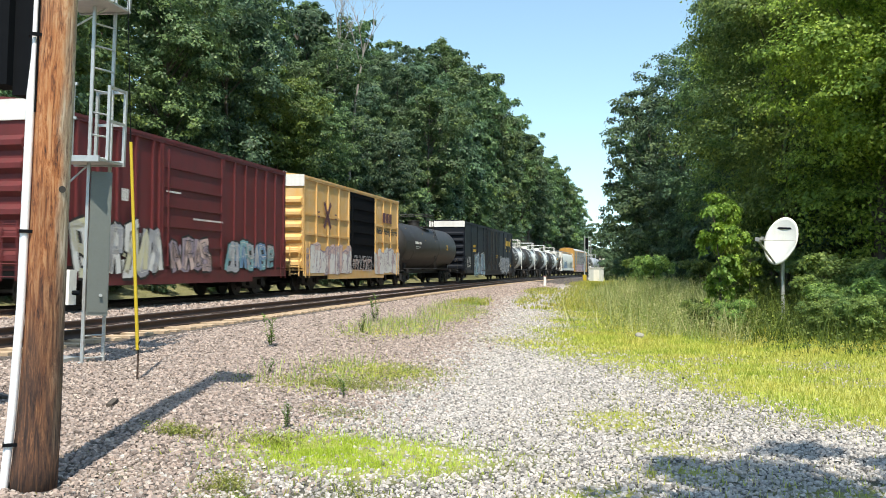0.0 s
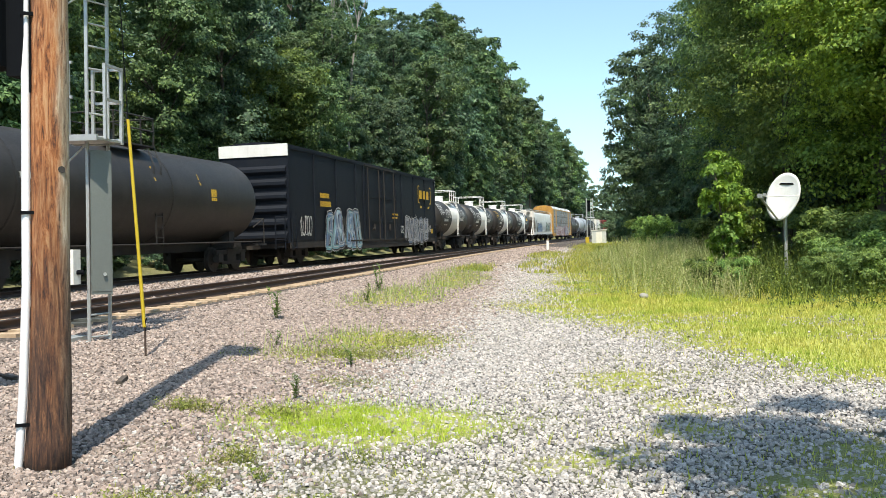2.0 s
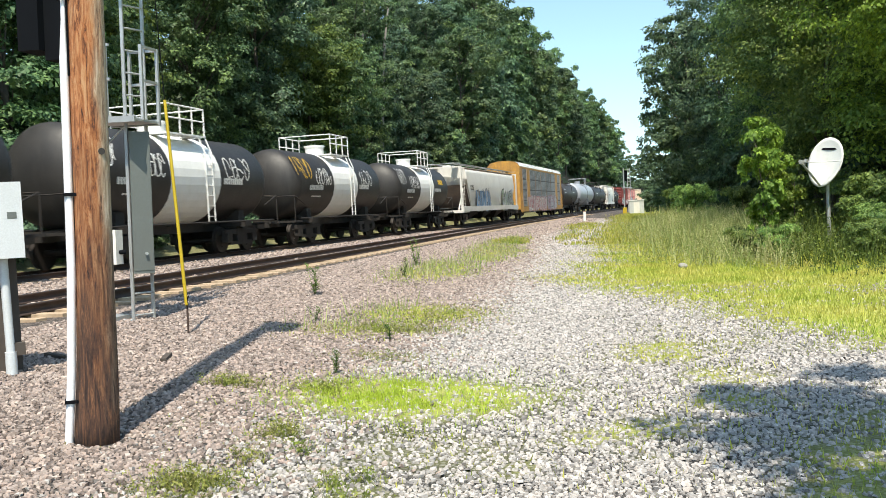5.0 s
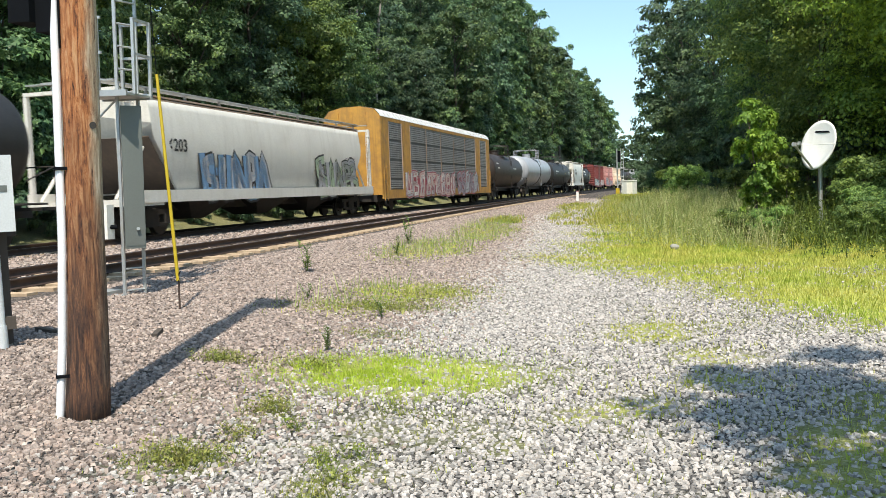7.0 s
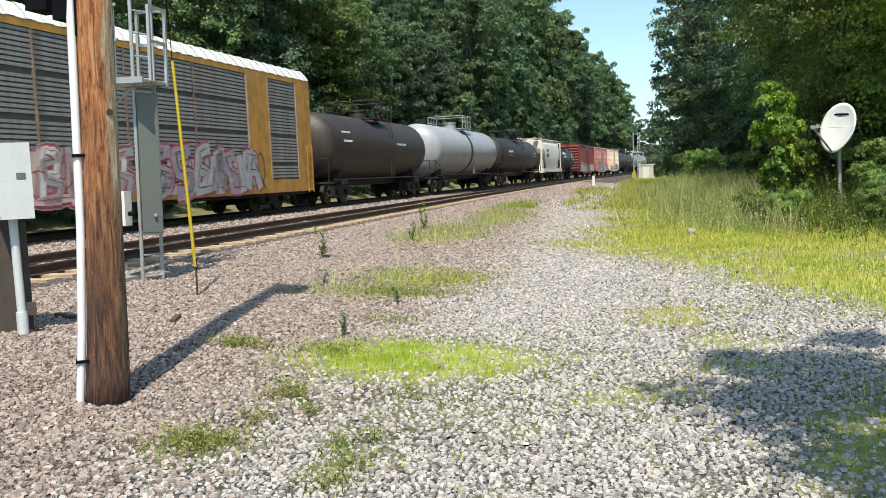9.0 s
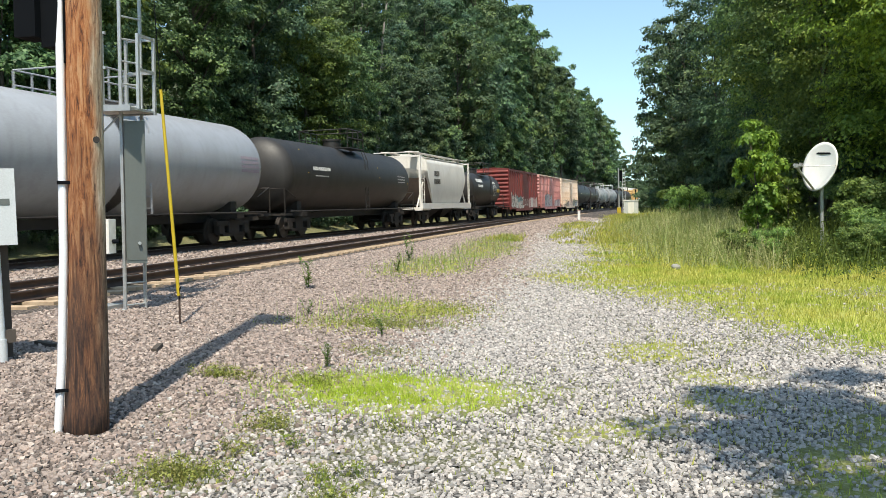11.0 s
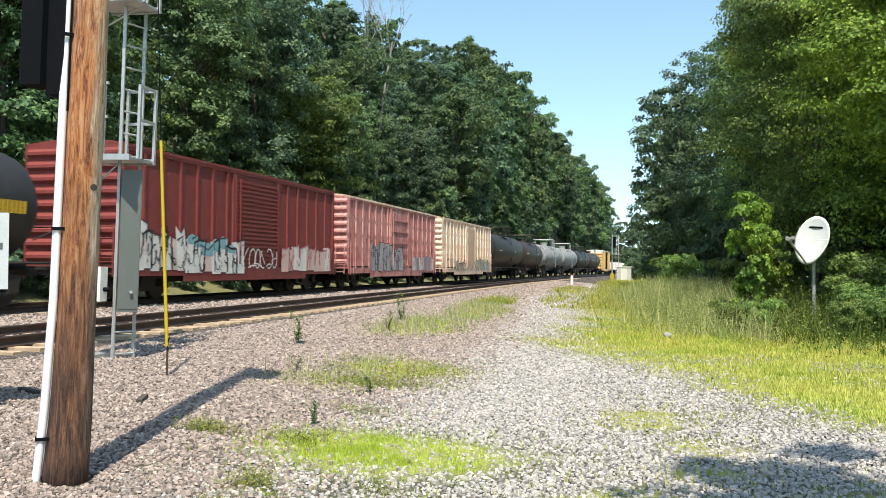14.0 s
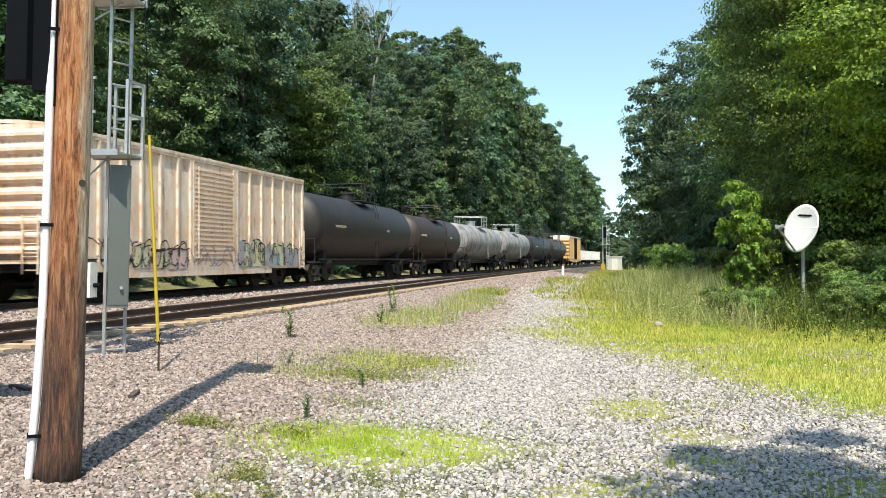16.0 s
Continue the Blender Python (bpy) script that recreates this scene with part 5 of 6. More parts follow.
def boxcar(length, eave, paint, label, door=(0, 3.0, None), posts=0.95, end_cap=None, louvred=False, roof=None, deep=0.06, panels=False, plug=False):
    """door: centre, width, material. end_cap: the paint of the end's top band."""
    c = empty("boxcar", pose(0, 0, 0), label, "boxcar", "cars of the freight train")
    h, w = length / 2, 1.58
    sill = 0.62
    part("underframe", boxes((-1.2, 1.2, -h + 0.1, h - 0.1, 0.75, 1.0), (-0.3, 0.3, -h * 0.55, h * 0.55, 0.5, 0.76), (0.5, 1.1, -1.2, -0.1, 0.5, 0.76)), UNDER, c)
    part("brake_rod", rods(((1.25, -h * 0.5, 0.6), (1.25, h * 0.5, 0.6), 0.025, 6), ((1.3, -0.4, 0.62), (1.3, 0.9, 0.62), 0.1, 10)), UNDER, c)
    part("floor", boxes((-w + 0.05, w - 0.05, -h, h, 1.0, 1.08)), UNDER, c)
    d0, d1 = door[0] - door[1] / 2, door[0] + door[1] / 2
    for s in (-1, 1):
        xi, xo = s * (w - deep), s * (w - deep - 0.04)
        bm = bmesh.new()
        box(bm, min(xi, xo), max(xi, xo), -h, h, 0.95, eave)
        lo, hi = min(xi, s * w), max(xi, s * w)
        n, spots = max(2, round(length / posts)), []
        for k in range(n + 1):
            y = -h + 0.05 + (length - 0.1) * k / n
            if d0 - 0.25 < y < d1 + 0.25:
                continue
            spots.append(y)
        if panels:
            for z in (1.75, 2.6, 3.5):
                for a, b in ((-h, d0), (d1, h)):
                    box(bm, lo, hi - 0.012 if s > 0 else hi, a + 0.05, b - 0.05, z - 0.05, z + 0.05)
        wall = part("side_wall", bm, paint, c)
        me = mesh_of("corner_post", boxes((lo, hi, -0.07, 0.07, 0.953, eave - 0.142)), paint)
        for y in (-h + 0.072, h - 0.072, d0 - 0.08, d1 + 0.08):
            part("corner_post", me, paint, wall).location = (0, y, 0)
        part("top_chord", boxes((lo - 0.002 * (s < 0), hi + 0.002 * (s > 0), -h, h, eave - 0.14, eave - 0.001)), paint, wall)
        me = mesh_of("side_post", boxes((lo, hi, -0.05, 0.05, 0.955, eave - 0.145)), paint)
        for y in spots:
            part("side_post", me, paint, wall).location = (0, y, 0)
        bm = boxes((min(s * (w - 0.03), s * (w + 0.004)), max(s * (w - 0.03), s * (w + 0.004)), -h, h, sill + 0.1, 0.99))
        box(bm, min(s * (w - 0.03), s * (w + 0.002)), max(s * (w - 0.03), s * (w + 0.002)), -h * 0.6, h * 0.6, sill - 0.08, sill + 0.1)
        part("side_sill", bm, paint if paint not in (NAVY,) else UNDER, c)
        bm = bmesh.new()
        a, b = sorted((s * (w - deep * 0.45), s * (w - deep + 0.002)))
        box(bm, a, b, d0, d1, 1.0, eave - 0.16)
        p, q = sorted((s * (w - deep * 0.45), s * (w + 0.012)))
        rib_step = 0.15 if louvred else 0.62
        z = 1.12
        ribs = []
        while z < eave - 0.25:
            ribs.append(z)
            z += rib_step
        stiles = [d0 + 0.04, d1 - 0.04]
        if plug:
            ribs = [1.04, 2.05, 3.35, eave - 0.2]
            stiles += [(d0 + d1) / 2 - 0.12, (d0 + d1) / 2 + 0.12]
        dr = part("door", bm, door[2] or paint, c, "sliding side door")
        me = mesh_of("door_stile", boxes((p, q, -0.04, 0.04, 1.002, eave - 0.162)), door[2] or paint)
        for y in stiles:
            part("door_stile", me, door[2] or paint, dr).location = (0, y, 0)
        me = mesh_of("door_rib", boxes((p, q, d0 + 0.081, d1 - 0.081, -0.035, 0.035)), door[2] or paint)
        for z in ribs:
            part("door_rib", me, door[2] or paint, dr).location = (0, 0, z)
        if plug:
            x = (p if s < 0 else q) + 0.03 * s
            for y in (d0 + 0.5, (d0 + d1) / 2 - 0.5, (d0 + d1) / 2 + 0.5, d1 - 0.5):
                part("lock_bar", rods(((x, y, 1.0), (x, y, eave - 0.2), 0.03, 6)), UNDER, dr)
            for y in ((3 * d0 + d1) / 4, (d0 + 3 * d1) / 4):
                part("lock_lever", rods(((x, y - 0.3, 1.55), (x, y + 0.2, 1.75), 0.03, 6), ((x, y, 1.5), (x, y, 1.85), 0.07, 8)), UNDER, dr)
            for z in (0.97, eave - 0.1):
                a, b = sorted((x, x - 0.06 * s))
                part("door_track", boxes((a, b, d0 - 2.6 * (z < 1), d1 + 2.6 * (z < 1), z - 0.04, z + 0.04)), UNDER, c)
        part("lock_bar", rods((((p if s < 0 else q) + 0.02 * s, d0 + 0.3, 1.1), ((p if s < 0 else q) + 0.02 * s, d0 + 0.3, eave - 0.3), 0.022, 6)), door[2] or paint, dr)
        car_ladder(c, s * (w + 0.05), -h + 0.32, 0.75, 2.2, paint)
        car_ladder(c, s * (w + 0.05), h - 0.32, 0.75, 2.2, paint)
    for s in (-1, 1):
        bm = boxes((-w + 0.01, w - 0.01, min(s * h, s * (h - 0.06)), max(s * h, s * (h - 0.06)), 0.95, eave + 0.05))
        wall = part("end_wall", bm, paint, c)
        bm = bmesh.new()
        big = 0.19 if end_cap else 0.125
        vs = [bm.verts.new(v) for v in ((-w + 0.1, s * h, -big), (w - 0.1, s * h, -big), (w - 0.12, s * (h + 0.7 * big), -big / 3), (-w + 0.12, s * (h + 0.7 * big), -big / 3),
                                        (w - 0.12, s * (h + 0.7 * big), big / 3), (-w + 0.12, s * (h + 0.7 * big), big / 3), (w - 0.1, s * h, big), (-w + 0.1, s * h, big))]
        for f in ((0, 1, 2, 3), (3, 2, 4, 5), (5, 4, 6, 7), (1, 6, 4, 2), (0, 3, 5, 7)):
            bm.faces.new([vs[i] for i in f])
        me = mesh_of("end_rib", bm, paint)
        z = 1.25
        while z < eave - (0.6 if end_cap else 0.15):
            part("end_rib", me, paint, wall).location = (0, 0, z)
            z += 0.56 if end_cap else 0.36
        if end_cap:
            part("end_band", boxes((-w + 0.005, w - 0.005, min(s * h, s * (h + 0.05)), max(s * h, s * (h + 0.05)), eave - 0.45, eave + 0.06)), end_cap, c, "white-painted top band of the end")
        car_ladder(c, 1.2, s * (h + 0.18), 0.8, 2.1, paint, False)
    bm = bmesh.new()
    n = max(3, round(length / 1.1))
    for k in range(n):
        y0, y1 = -h + length * k / n, -h + length * (k + 1) / n
        prof = [(-w - 0.01, eave + 0.001), (-w * 0.5, eave + 0.10), (0, eave + 0.14), (w * 0.5, eave + 0.10), (w + 0.01, eave + 0.001)]
        for (xa, za), (xb, zb) in zip(prof, prof[1:]):
            for a, b, u in ((y0, y0 + 0.1, 0.04), (y0 + 0.1, y1, 0.0)):
                vs = [bm.verts.new(v) for v in ((xa, a, za + u), (xb, a, zb + u), (xb, b, zb + u), (xa, b, za + u))]
                bm.faces.new(vs)
                vs = [bm.verts.new(v) for v in ((xa, a, za - 0.05), (xb, a, zb - 0.05), (xb, a, zb + u), (xa, a, za + u))]
                bm.faces.new(vs)
    box(bm, w - 0.02, w + 0.012, -h, h, eave - 0.06, eave + 0.03)
    box(bm, -w - 0.012, -w + 0.02, -h, h, eave - 0.06, eave + 0.03)
    part("roof", bm, roof or paint, c)
    truck(c, -h + 2.0), truck(c, h - 2.0)
    couplers(c, h)
    c["face"] = w + 0.014
    return c

# Rust brown, darkened for the shade that the slope sheets lie in.

def flat_side(c, extra=0.0):
    x = c["face"] + extra
    return lambda u, v, l=0.0: Vector((x + l, u, v))


def shell_mesh(r, half, zc, head, paint, y0=None, y1=None, n=36, grow=0.0):
    bm = bmesh.new()
    rings = []
    if y0 is None:
        prof = [(-half, 0.02)] + [(-half + head * (1 - math.cos(a)), r * math.sin(a)) for a in [math.pi / 2 * k / 7 for k in range(1, 8)]]
        prof += [(-y, rr) for y, rr in prof[::-1]]
    else:
        prof = [(y0, r), (y0, r + grow), (y1, r + grow), (y1, r)]
    for y, rr in prof:
        rings.append([bm.verts.new((rr * math.cos(a), y, zc + rr * math.sin(a))) for a in [k * math.tau / n for k in range(n)]])
    for a, b in zip(rings, rings[1:]):
        for k in range(n):
            bm.faces.new((a[k], a[(k + 1) % n], b[(k + 1) % n], b[k])).smooth = y0 is None
    if y0 is None:
        bm.faces.new(rings[0]), bm.faces.new(rings[-1][::-1])
    return bm


def tank_car(length, r, paint, label, zc=None, band=None, frame=None, rail_top=False, dome=True, gear=None, rings=()):
    c = empty("tank_car", pose(0, 0, 0), label, "tank car", "cars of the freight train")
    h = length / 2
    zc = zc or 1.02 + r + 0.05
    frame = frame or UNDER
    gear = gear or paint
    part("tank", shell_mesh(r, h, zc, r * 0.5, paint), paint, c)
    for y in rings:
        part("shell_band", shell_mesh(r, h, zc, 0, paint, y - 0.05, y + 0.05, grow=0.012), paint, c)
    if band:
        part("painted_band", shell_mesh(r, h, zc, 0, band[2], band[0], band[1], grow=0.006), band[2], c, "white painted band round the tank")
    part("centre_sill", boxes((-0.35, 0.35, -h - 0.3, h + 0.3, 0.75, 1.03)), frame, c)
    for s in (-1, 1):
        y = s * (h - 1.9)
        part("saddle", boxes((-1.35, 1.35, y - 0.25, y + 0.25, 0.86, 1.05), (-1.1, 1.1, y - 0.2, y + 0.2, 1.05, 1.45)), frame, c)
        part("end_platform", boxes((-1.5, 1.5, min(s * (h - 0.35), s * (h + 0.3)), max(s * (h - 0.35), s * (h + 0.3)), 0.9, 0.98)), frame, c)
        part("end_handrail", rods(*[((x, s * (h + 0.2), 0.95), (x, s * (h + 0.2), 1.95), 0.02, 6) for x in (-1.45, 1.45)], ((-1.45, s * (h + 0.2), 1.95), (1.45, s * (h + 0.2), 1.95), 0.02, 6), ((1.45, s * (h + 0.2), 1.95), (1.45, s * (h - 0.8), 1.6), 0.02, 6)), frame, c)
        part("side_rail", rods(((s * 1.5, -h + 0.2, 1.06), (s * 1.5, h - 0.2, 1.06), 0.03, 6), *[((s * 1.5, e, 1.06), (s * 1.0, e, 1.0), 0.02, 6) for e in (-h * 0.6, -h * 0.2, h * 0.2, h * 0.6)]), frame, c)
    part("outlet", rods(((0, 0, zc - r - 0.32), (0, 0, zc - r + 0.05), 0.22, 12)), frame, c)
    top = zc + r
    if dome:
        d = part("manway", rods(((0, 0, top - 0.1), (0, 0, top + 0.32), 0.42, 18), ((0, 0, top + 0.32), (0, 0, top + 0.40), 0.46, 18)), gear, c)
        part("walkway", boxes((-1.25, 1.25, -1.1, -0.62, top - 0.12, top - 0.07), (-1.25, 1.25, 0.62, 1.1, top - 0.12, top - 0.07), (0.75, 1.25, -0.62, 0.62, top - 0.12, top - 0.07), (-1.25, -0.75, -0.62, 0.62, top - 0.12, top - 0.07)), gear, c)
        rr = []
        for x in (-1.22, 1.22):
            for y in (-1.05, -0.35, 0.35, 1.05):
                rr.append(((x, y, top - 0.08), (x, y, top + 0.78), 0.025, 6))
            rr += [((x, -1.05, top + z), (x, 1.05, top + z), 0.025, 6) for z in (0.38, 0.78)]
        for y in (-1.05, 1.05):
            rr.append(((-1.22, y, top + 0.78), (1.22, y, top + 0.78), 0.025, 6))
        part("platform_railing", rods(*rr), gear, c)
        for e in (-0.2, 0.2):
            part("ladder_rail", rods(((1.42, e + 0.9, 1.06), (1.42, e + 0.9, zc + r * 0.55), 0.022, 6), ((1.42, e + 0.9, zc + r * 0.55), (1.2, e + 0.9, top - 0.1), 0.022, 6)), gear, c)
        me = mesh_of("rung", rods(((1.42, 0.7, 0), (1.42, 1.1, 0), 0.014, 6)), gear)
        for k in range(int((zc + r * 0.5 - 1.2) / 0.33)):
            part("rung", me, gear, c).location = (0, 0, 1.25 + 0.33 * k)
    truck(c, -h + 1.9), truck(c, h - 1.9)
    couplers(c, h + 0.3)
    c["r"], c["zc"] = r, zc
    return c


def round_side(c):
    r, zc = c["r"], c["zc"]
    def place(u, v, l=0.0):
        a = (v - zc) / r
        return Vector(((r + l + 0.004) * math.cos(a), u, zc + (r + l + 0.004) * math.sin(a)))
    return place


def hopper_car(length, top, paint, label, short=False):
    c = empty("covered_hopper", pose(0, 0, 0), label, "covered hopper", "cars of the freight train")
    h, w = length / 2, 1.55
    body = h - 1.5
    bm = bmesh.new()
    prof = []
    for k in range(13):
        a = -0.42 * math.pi + k * 0.78 * math.pi / 12
        prof.append((w * (0.86 + 0.14 * math.cos(a)), 1.25 + (top - 1.25) * k / 12))
    prof += [(w * 0.62, top + 0.22), (0, top + 0.3)]
    prof = prof + [(-x, z) for x, z in prof[-2::-1]]
    rings = []
    for y, s in ((-body, 1.0), (-body + 0.02, 1.0), (0, 1.0), (body - 0.02, 1.0), (body, 1.0)):
        rings.append([bm.verts.new((x * s, y - math.copysign(max(0, 2.9 - z) * 0.85, y) if abs(y) > 1 else 0.0, z)) for x, z in prof])
    for a, b in zip(rings, rings[1:]):
        for k in range(len(prof) - 1):
            bm.faces.new((a[k], a[k + 1], b[k + 1], b[k])).smooth = 2 < k < 12
    for rg, s in ((rings[0], -1), (rings[-1], 1)):
        bm.faces.new(rg)
    part("hopper_body", bm, paint, c)
    # Sheet over the body's end: rust, with the overhang's shade in its colour.
    for s in (-1, 1):
        bm = bmesh.new()
        k = s * 0.02
        quad = [(-1.42, s * body + k, 2.88), (1.42, s * body + k, 2.88), (1.36, s * (body - 1.36) + k, 1.3), (-1.36, s * (body - 1.36) + k, 1.3)]
        lip = [(x, y - s * 0.012, z + 0.012) for x, y, z in quad]
        vs = [bm.verts.new(v) for v in quad + lip]
        for f in ((0, 1, 2, 3), (4, 7, 6, 5), (0, 4, 5, 1), (1, 5, 6, 2), (2, 6, 7, 3), (3, 7, 4, 0)):
            bm.faces.new([vs[i] for i in f])
        part("slope_sheet", bm, SLOPE, c, "rusty slope sheet of the car's end, coloured dark for its shade")
    for s in (-1, 1):
        part("end_frame", boxes(*[(x - 0.06, x + 0.06, min(s * (h - 0.15), s * (h - 0.02)), max(s * (h - 0.15), s * (h - 0.02)), 0.95, top + 0.15) for x in (-1.45, 1.45)],
                                (-1.5, 1.5, min(s * (h - 0.16), s * (h - 0.01)), max(s * (h - 0.16), s * (h - 0.01)), top + 0.1, top + 0.2)), paint, c)
        part("end_deck", boxes((-1.55, 1.55, min(s * (body - 0.4), s * h), max(s * (body - 0.4), s * h), 0.9, 1.1)), paint, c)
        for x in (-1.2, 1.2):
            part("end_brace", rods(((x, s * (h - 0.1), 1.1), (x, s * body, 2.6), 0.05, 6)), paint, c)
        car_ladder(c, 1.53, s * (h - 0.45), 1.2, top + 0.1, paint)
        part("side_sill", boxes((min(s * 1.50, s * 1.60), max(s * 1.50, s * 1.60), -h + 0.05, h - 0.05, 0.98, 1.34)), paint, c)
    part("centre_sill", boxes((-0.4, 0.4, -h, h, 0.7, 1.0)), UNDER, c)
    n = 2 if short else 3
    for k in range(n):
        y = (k - (n - 1) / 2) * body * 2 / (n + 0.7)
        bm = bmesh.new()
        a = [bm.verts.new(v) for v in ((-1.3, y - 1.9, 1.2), (1.3, y - 1.9, 1.2), (1.3, y + 1.9, 1.2), (-1.3, y + 1.9, 1.2))]
        b = [bm.verts.new(v) for v in ((-0.5, y - 0.4, 0.4), (0.5, y - 0.4, 0.4), (0.5, y + 0.4, 0.4), (-0.5, y + 0.4, 0.4))]
        for i in range(4):
            bm.faces.new((a[i], a[(i + 1) % 4], b[(i + 1) % 4], b[i]))
        bm.faces.new(b)
        part("discharge_bay", bm, UNDER, c)
    bm = bmesh.new()
    for x in (-0.75, 0.75):
        box(bm, x - 0.22, x + 0.22, -h + 0.1, h - 0.1, top + 0.42, top + 0.46)
        for k in range(10):
            y = -h + 0.3 + (length - 0.6) * k / 9
            box(bm, x - 0.04, x + 0.04, y - 0.03, y + 0.03, top + 0.1, top + 0.42)
    for y in (-h + 0.12, h - 0.12):
        box(bm, -1.4, 1.4, y - 0.1, y + 0.1, top + 0.38, top + 0.42)
    part("running_board", bm, GALV if not short else paint, c)
    bm = bmesh.new()
    for s in (-1, 1):
        for z in (0.04, 0.14):
            box(bm, min(s * (w * 0.80), s * (w * 0.92)), max(s * (w * 0.80), s * (w * 0.92)), -body, body, top - 0.05 + z, top + z)
    part("top_chord", bm, paint if short else CHORD, c)
    part("hatch", boxes((-0.3, 0.3, -body + 0.3, body - 0.3, top + 0.28, top + 0.38)), paint, c)
    truck(c, -h + 1.9), truck(c, h - 1.9)
    couplers(c, h)
    c["face"] = 1.552
    return c


def auto_rack(length, label):
    c = empty("autorack", pose(0, 0, 0), label, "autorack", "cars of the freight train")
    h, w, eave = length / 2, 1.56, 4.95
    part("underframe", boxes((-1.2, 1.2, -h, h, 0.55, 0.9)), UNDER, c)
    part("deck", boxes((-w + 0.05, w - 0.05, -h + 0.05, h - 0.05, 0.9, 1.0)), UNDER, c)
    solid = ((0.0, 1.25), (3.55, 5.1), (length - 5.1, length - 3.55), (length - 1.25, length))
    for s in (-1, 1):
        a, b = sorted((s * (w - 0.05), s * w))
        part("side_sill", boxes((a, b + 0.002, -h, h, 0.68, 1.15)), AUTO_YELLOW, c)
        part("top_rail", boxes((a, b + 0.002, -h, h, eave - 0.18, eave)), AUTO_YELLOW, c)
        for p, q in solid:
            part("corner_panel", boxes((a, b, -h + p, -h + q, 1.15, eave - 0.18)), AUTO_YELLOW, c)
        spans = [(1.25, 3.55)] + list(zip(np.linspace(5.1, length - 5.1, 6)[:-1], np.linspace(5.1, length - 5.1, 6)[1:])) + [(length - 3.55, length - 1.25)]
        for p, q in spans:
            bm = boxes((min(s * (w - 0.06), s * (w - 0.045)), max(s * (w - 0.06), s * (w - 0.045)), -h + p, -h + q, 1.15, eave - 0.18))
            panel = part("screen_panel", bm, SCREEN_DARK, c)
            me = mesh_of("slat", boxes((min(s * (w - 0.045), s * (w - 0.015)), max(s * (w - 0.045), s * (w - 0.015)), -h + p + 0.03, -h + q - 0.03, 0, 0.075)), SCREEN)
            for k in range(31):
                if k % 9 != 4:
                    part("slat", me, SCREEN, panel).location = (0, 0, 1.22 + 0.115 * k)
            for e in (p, q):
                part("post", boxes((min(s * (w - 0.04), s * (w + 0.01)), max(s * (w - 0.04), s * (w + 0.01)), -h + e - 0.035, -h + e + 0.035, 1.15, eave - 0.18)), CHORD, c, "rusty tan screen post")
    for s in (-1, 1):
        bm = boxes((-w + 0.01, w - 0.01, min(s * h, s * (h - 0.06)), max(s * h, s * (h - 0.06)), 0.9, eave + 0.02))
        vs = [bm.verts.new((x, s * h, z)) for x, z in ((-w, eave), (-w * 0.8, eave + 0.38), (-0.5, eave + 0.55), (0.5, eave + 0.55), (w * 0.8, eave + 0.38), (w, eave))]
        bm.faces.new(vs)
        for x in (-0.75, 0.0, 0.75):
            box(bm, x - 0.04, x + 0.04, min(s * h, s * (h + 0.05)), max(s * h, s * (h + 0.05)), 1.0, eave + 0.3)
        part("end_door", bm, AUTO_YELLOW, c)
        car_ladder(c, 1.62, s * (h - 0.35), 0.7, 2.4, AUTO_YELLOW)
    bm = bmesh.new()
    prof = [(-w - 0.01, eave), (-w * 0.92, eave + 0.22), (-w * 0.8, eave + 0.40), (-0.5, eave + 0.57), (0.5, eave + 0.57), (w * 0.8, eave + 0.40), (w * 0.92, eave + 0.22), (w + 0.01, eave)]
    n = 90
    for k in range(n):
        y0, y1 = -h + length * k / n, -h + length * (k + 1) / n
        for (xa, za), (xb, zb) in zip(prof, prof[1:]):
            u = 0.02 * (k % 2)
            bm.faces.new([bm.verts.new(v) for v in ((xa, y0, za + u), (xb, y0, zb + u), (xb, y1, zb + u), (xa, y1, za + u))])
    part("roof", bm, ROOF_WHITE, c, "white corrugated arched roof")
    truck(c, -h + 2.6), truck(c, h - 2.6)
    couplers(c, h)
    c["face"] = w + 0.012
    return c


def gondola(length, top, paint, label):
    c = empty("gondola", pose(0, 0, 0), label, "gondola", "cars of the freight train")
    h, w = length / 2, 1.5
    part("underframe", boxes((-1.2, 1.2, -h, h, 0.7, 1.0)), UNDER, c)
    part("floor", boxes((-w + 0.06, w - 0.06, -h + 0.06, h - 0.06, 1.0, 1.08)), UNDER, c)
    for s in (-1, 1):
        bm = boxes((min(s * (w - 0.06), s * w), max(s * (w - 0.06), s * w), -h, h, 0.9, top))
        for k in range(15):
            y = -h + 0.1 + (length - 0.2) * k / 14
            box(bm, min(s * w, s * (w + 0.08)), max(s * w, s * (w + 0.08)), y - 0.06, y + 0.06, 0.9, top - 0.1)
        part("side_wall", bm, paint, c)
        part("end_wall", boxes((-w + 0.061, w - 0.061, min(s * h, s * (h - 0.06)), max(s * h, s * (h - 0.06)), 0.95, top)), paint, c)
    truck(c, -h + 2.0), truck(c, h - 2.0)
    couplers(c, h)
    c["face"] = w + 0.09
    return c


SPEED = 18.82
CARS = []


def couple(car, near, far):
    """near, far: where the car's two ends stand along the track at the start."""
    CARS.append((car, (near + far) / 2))
    return car


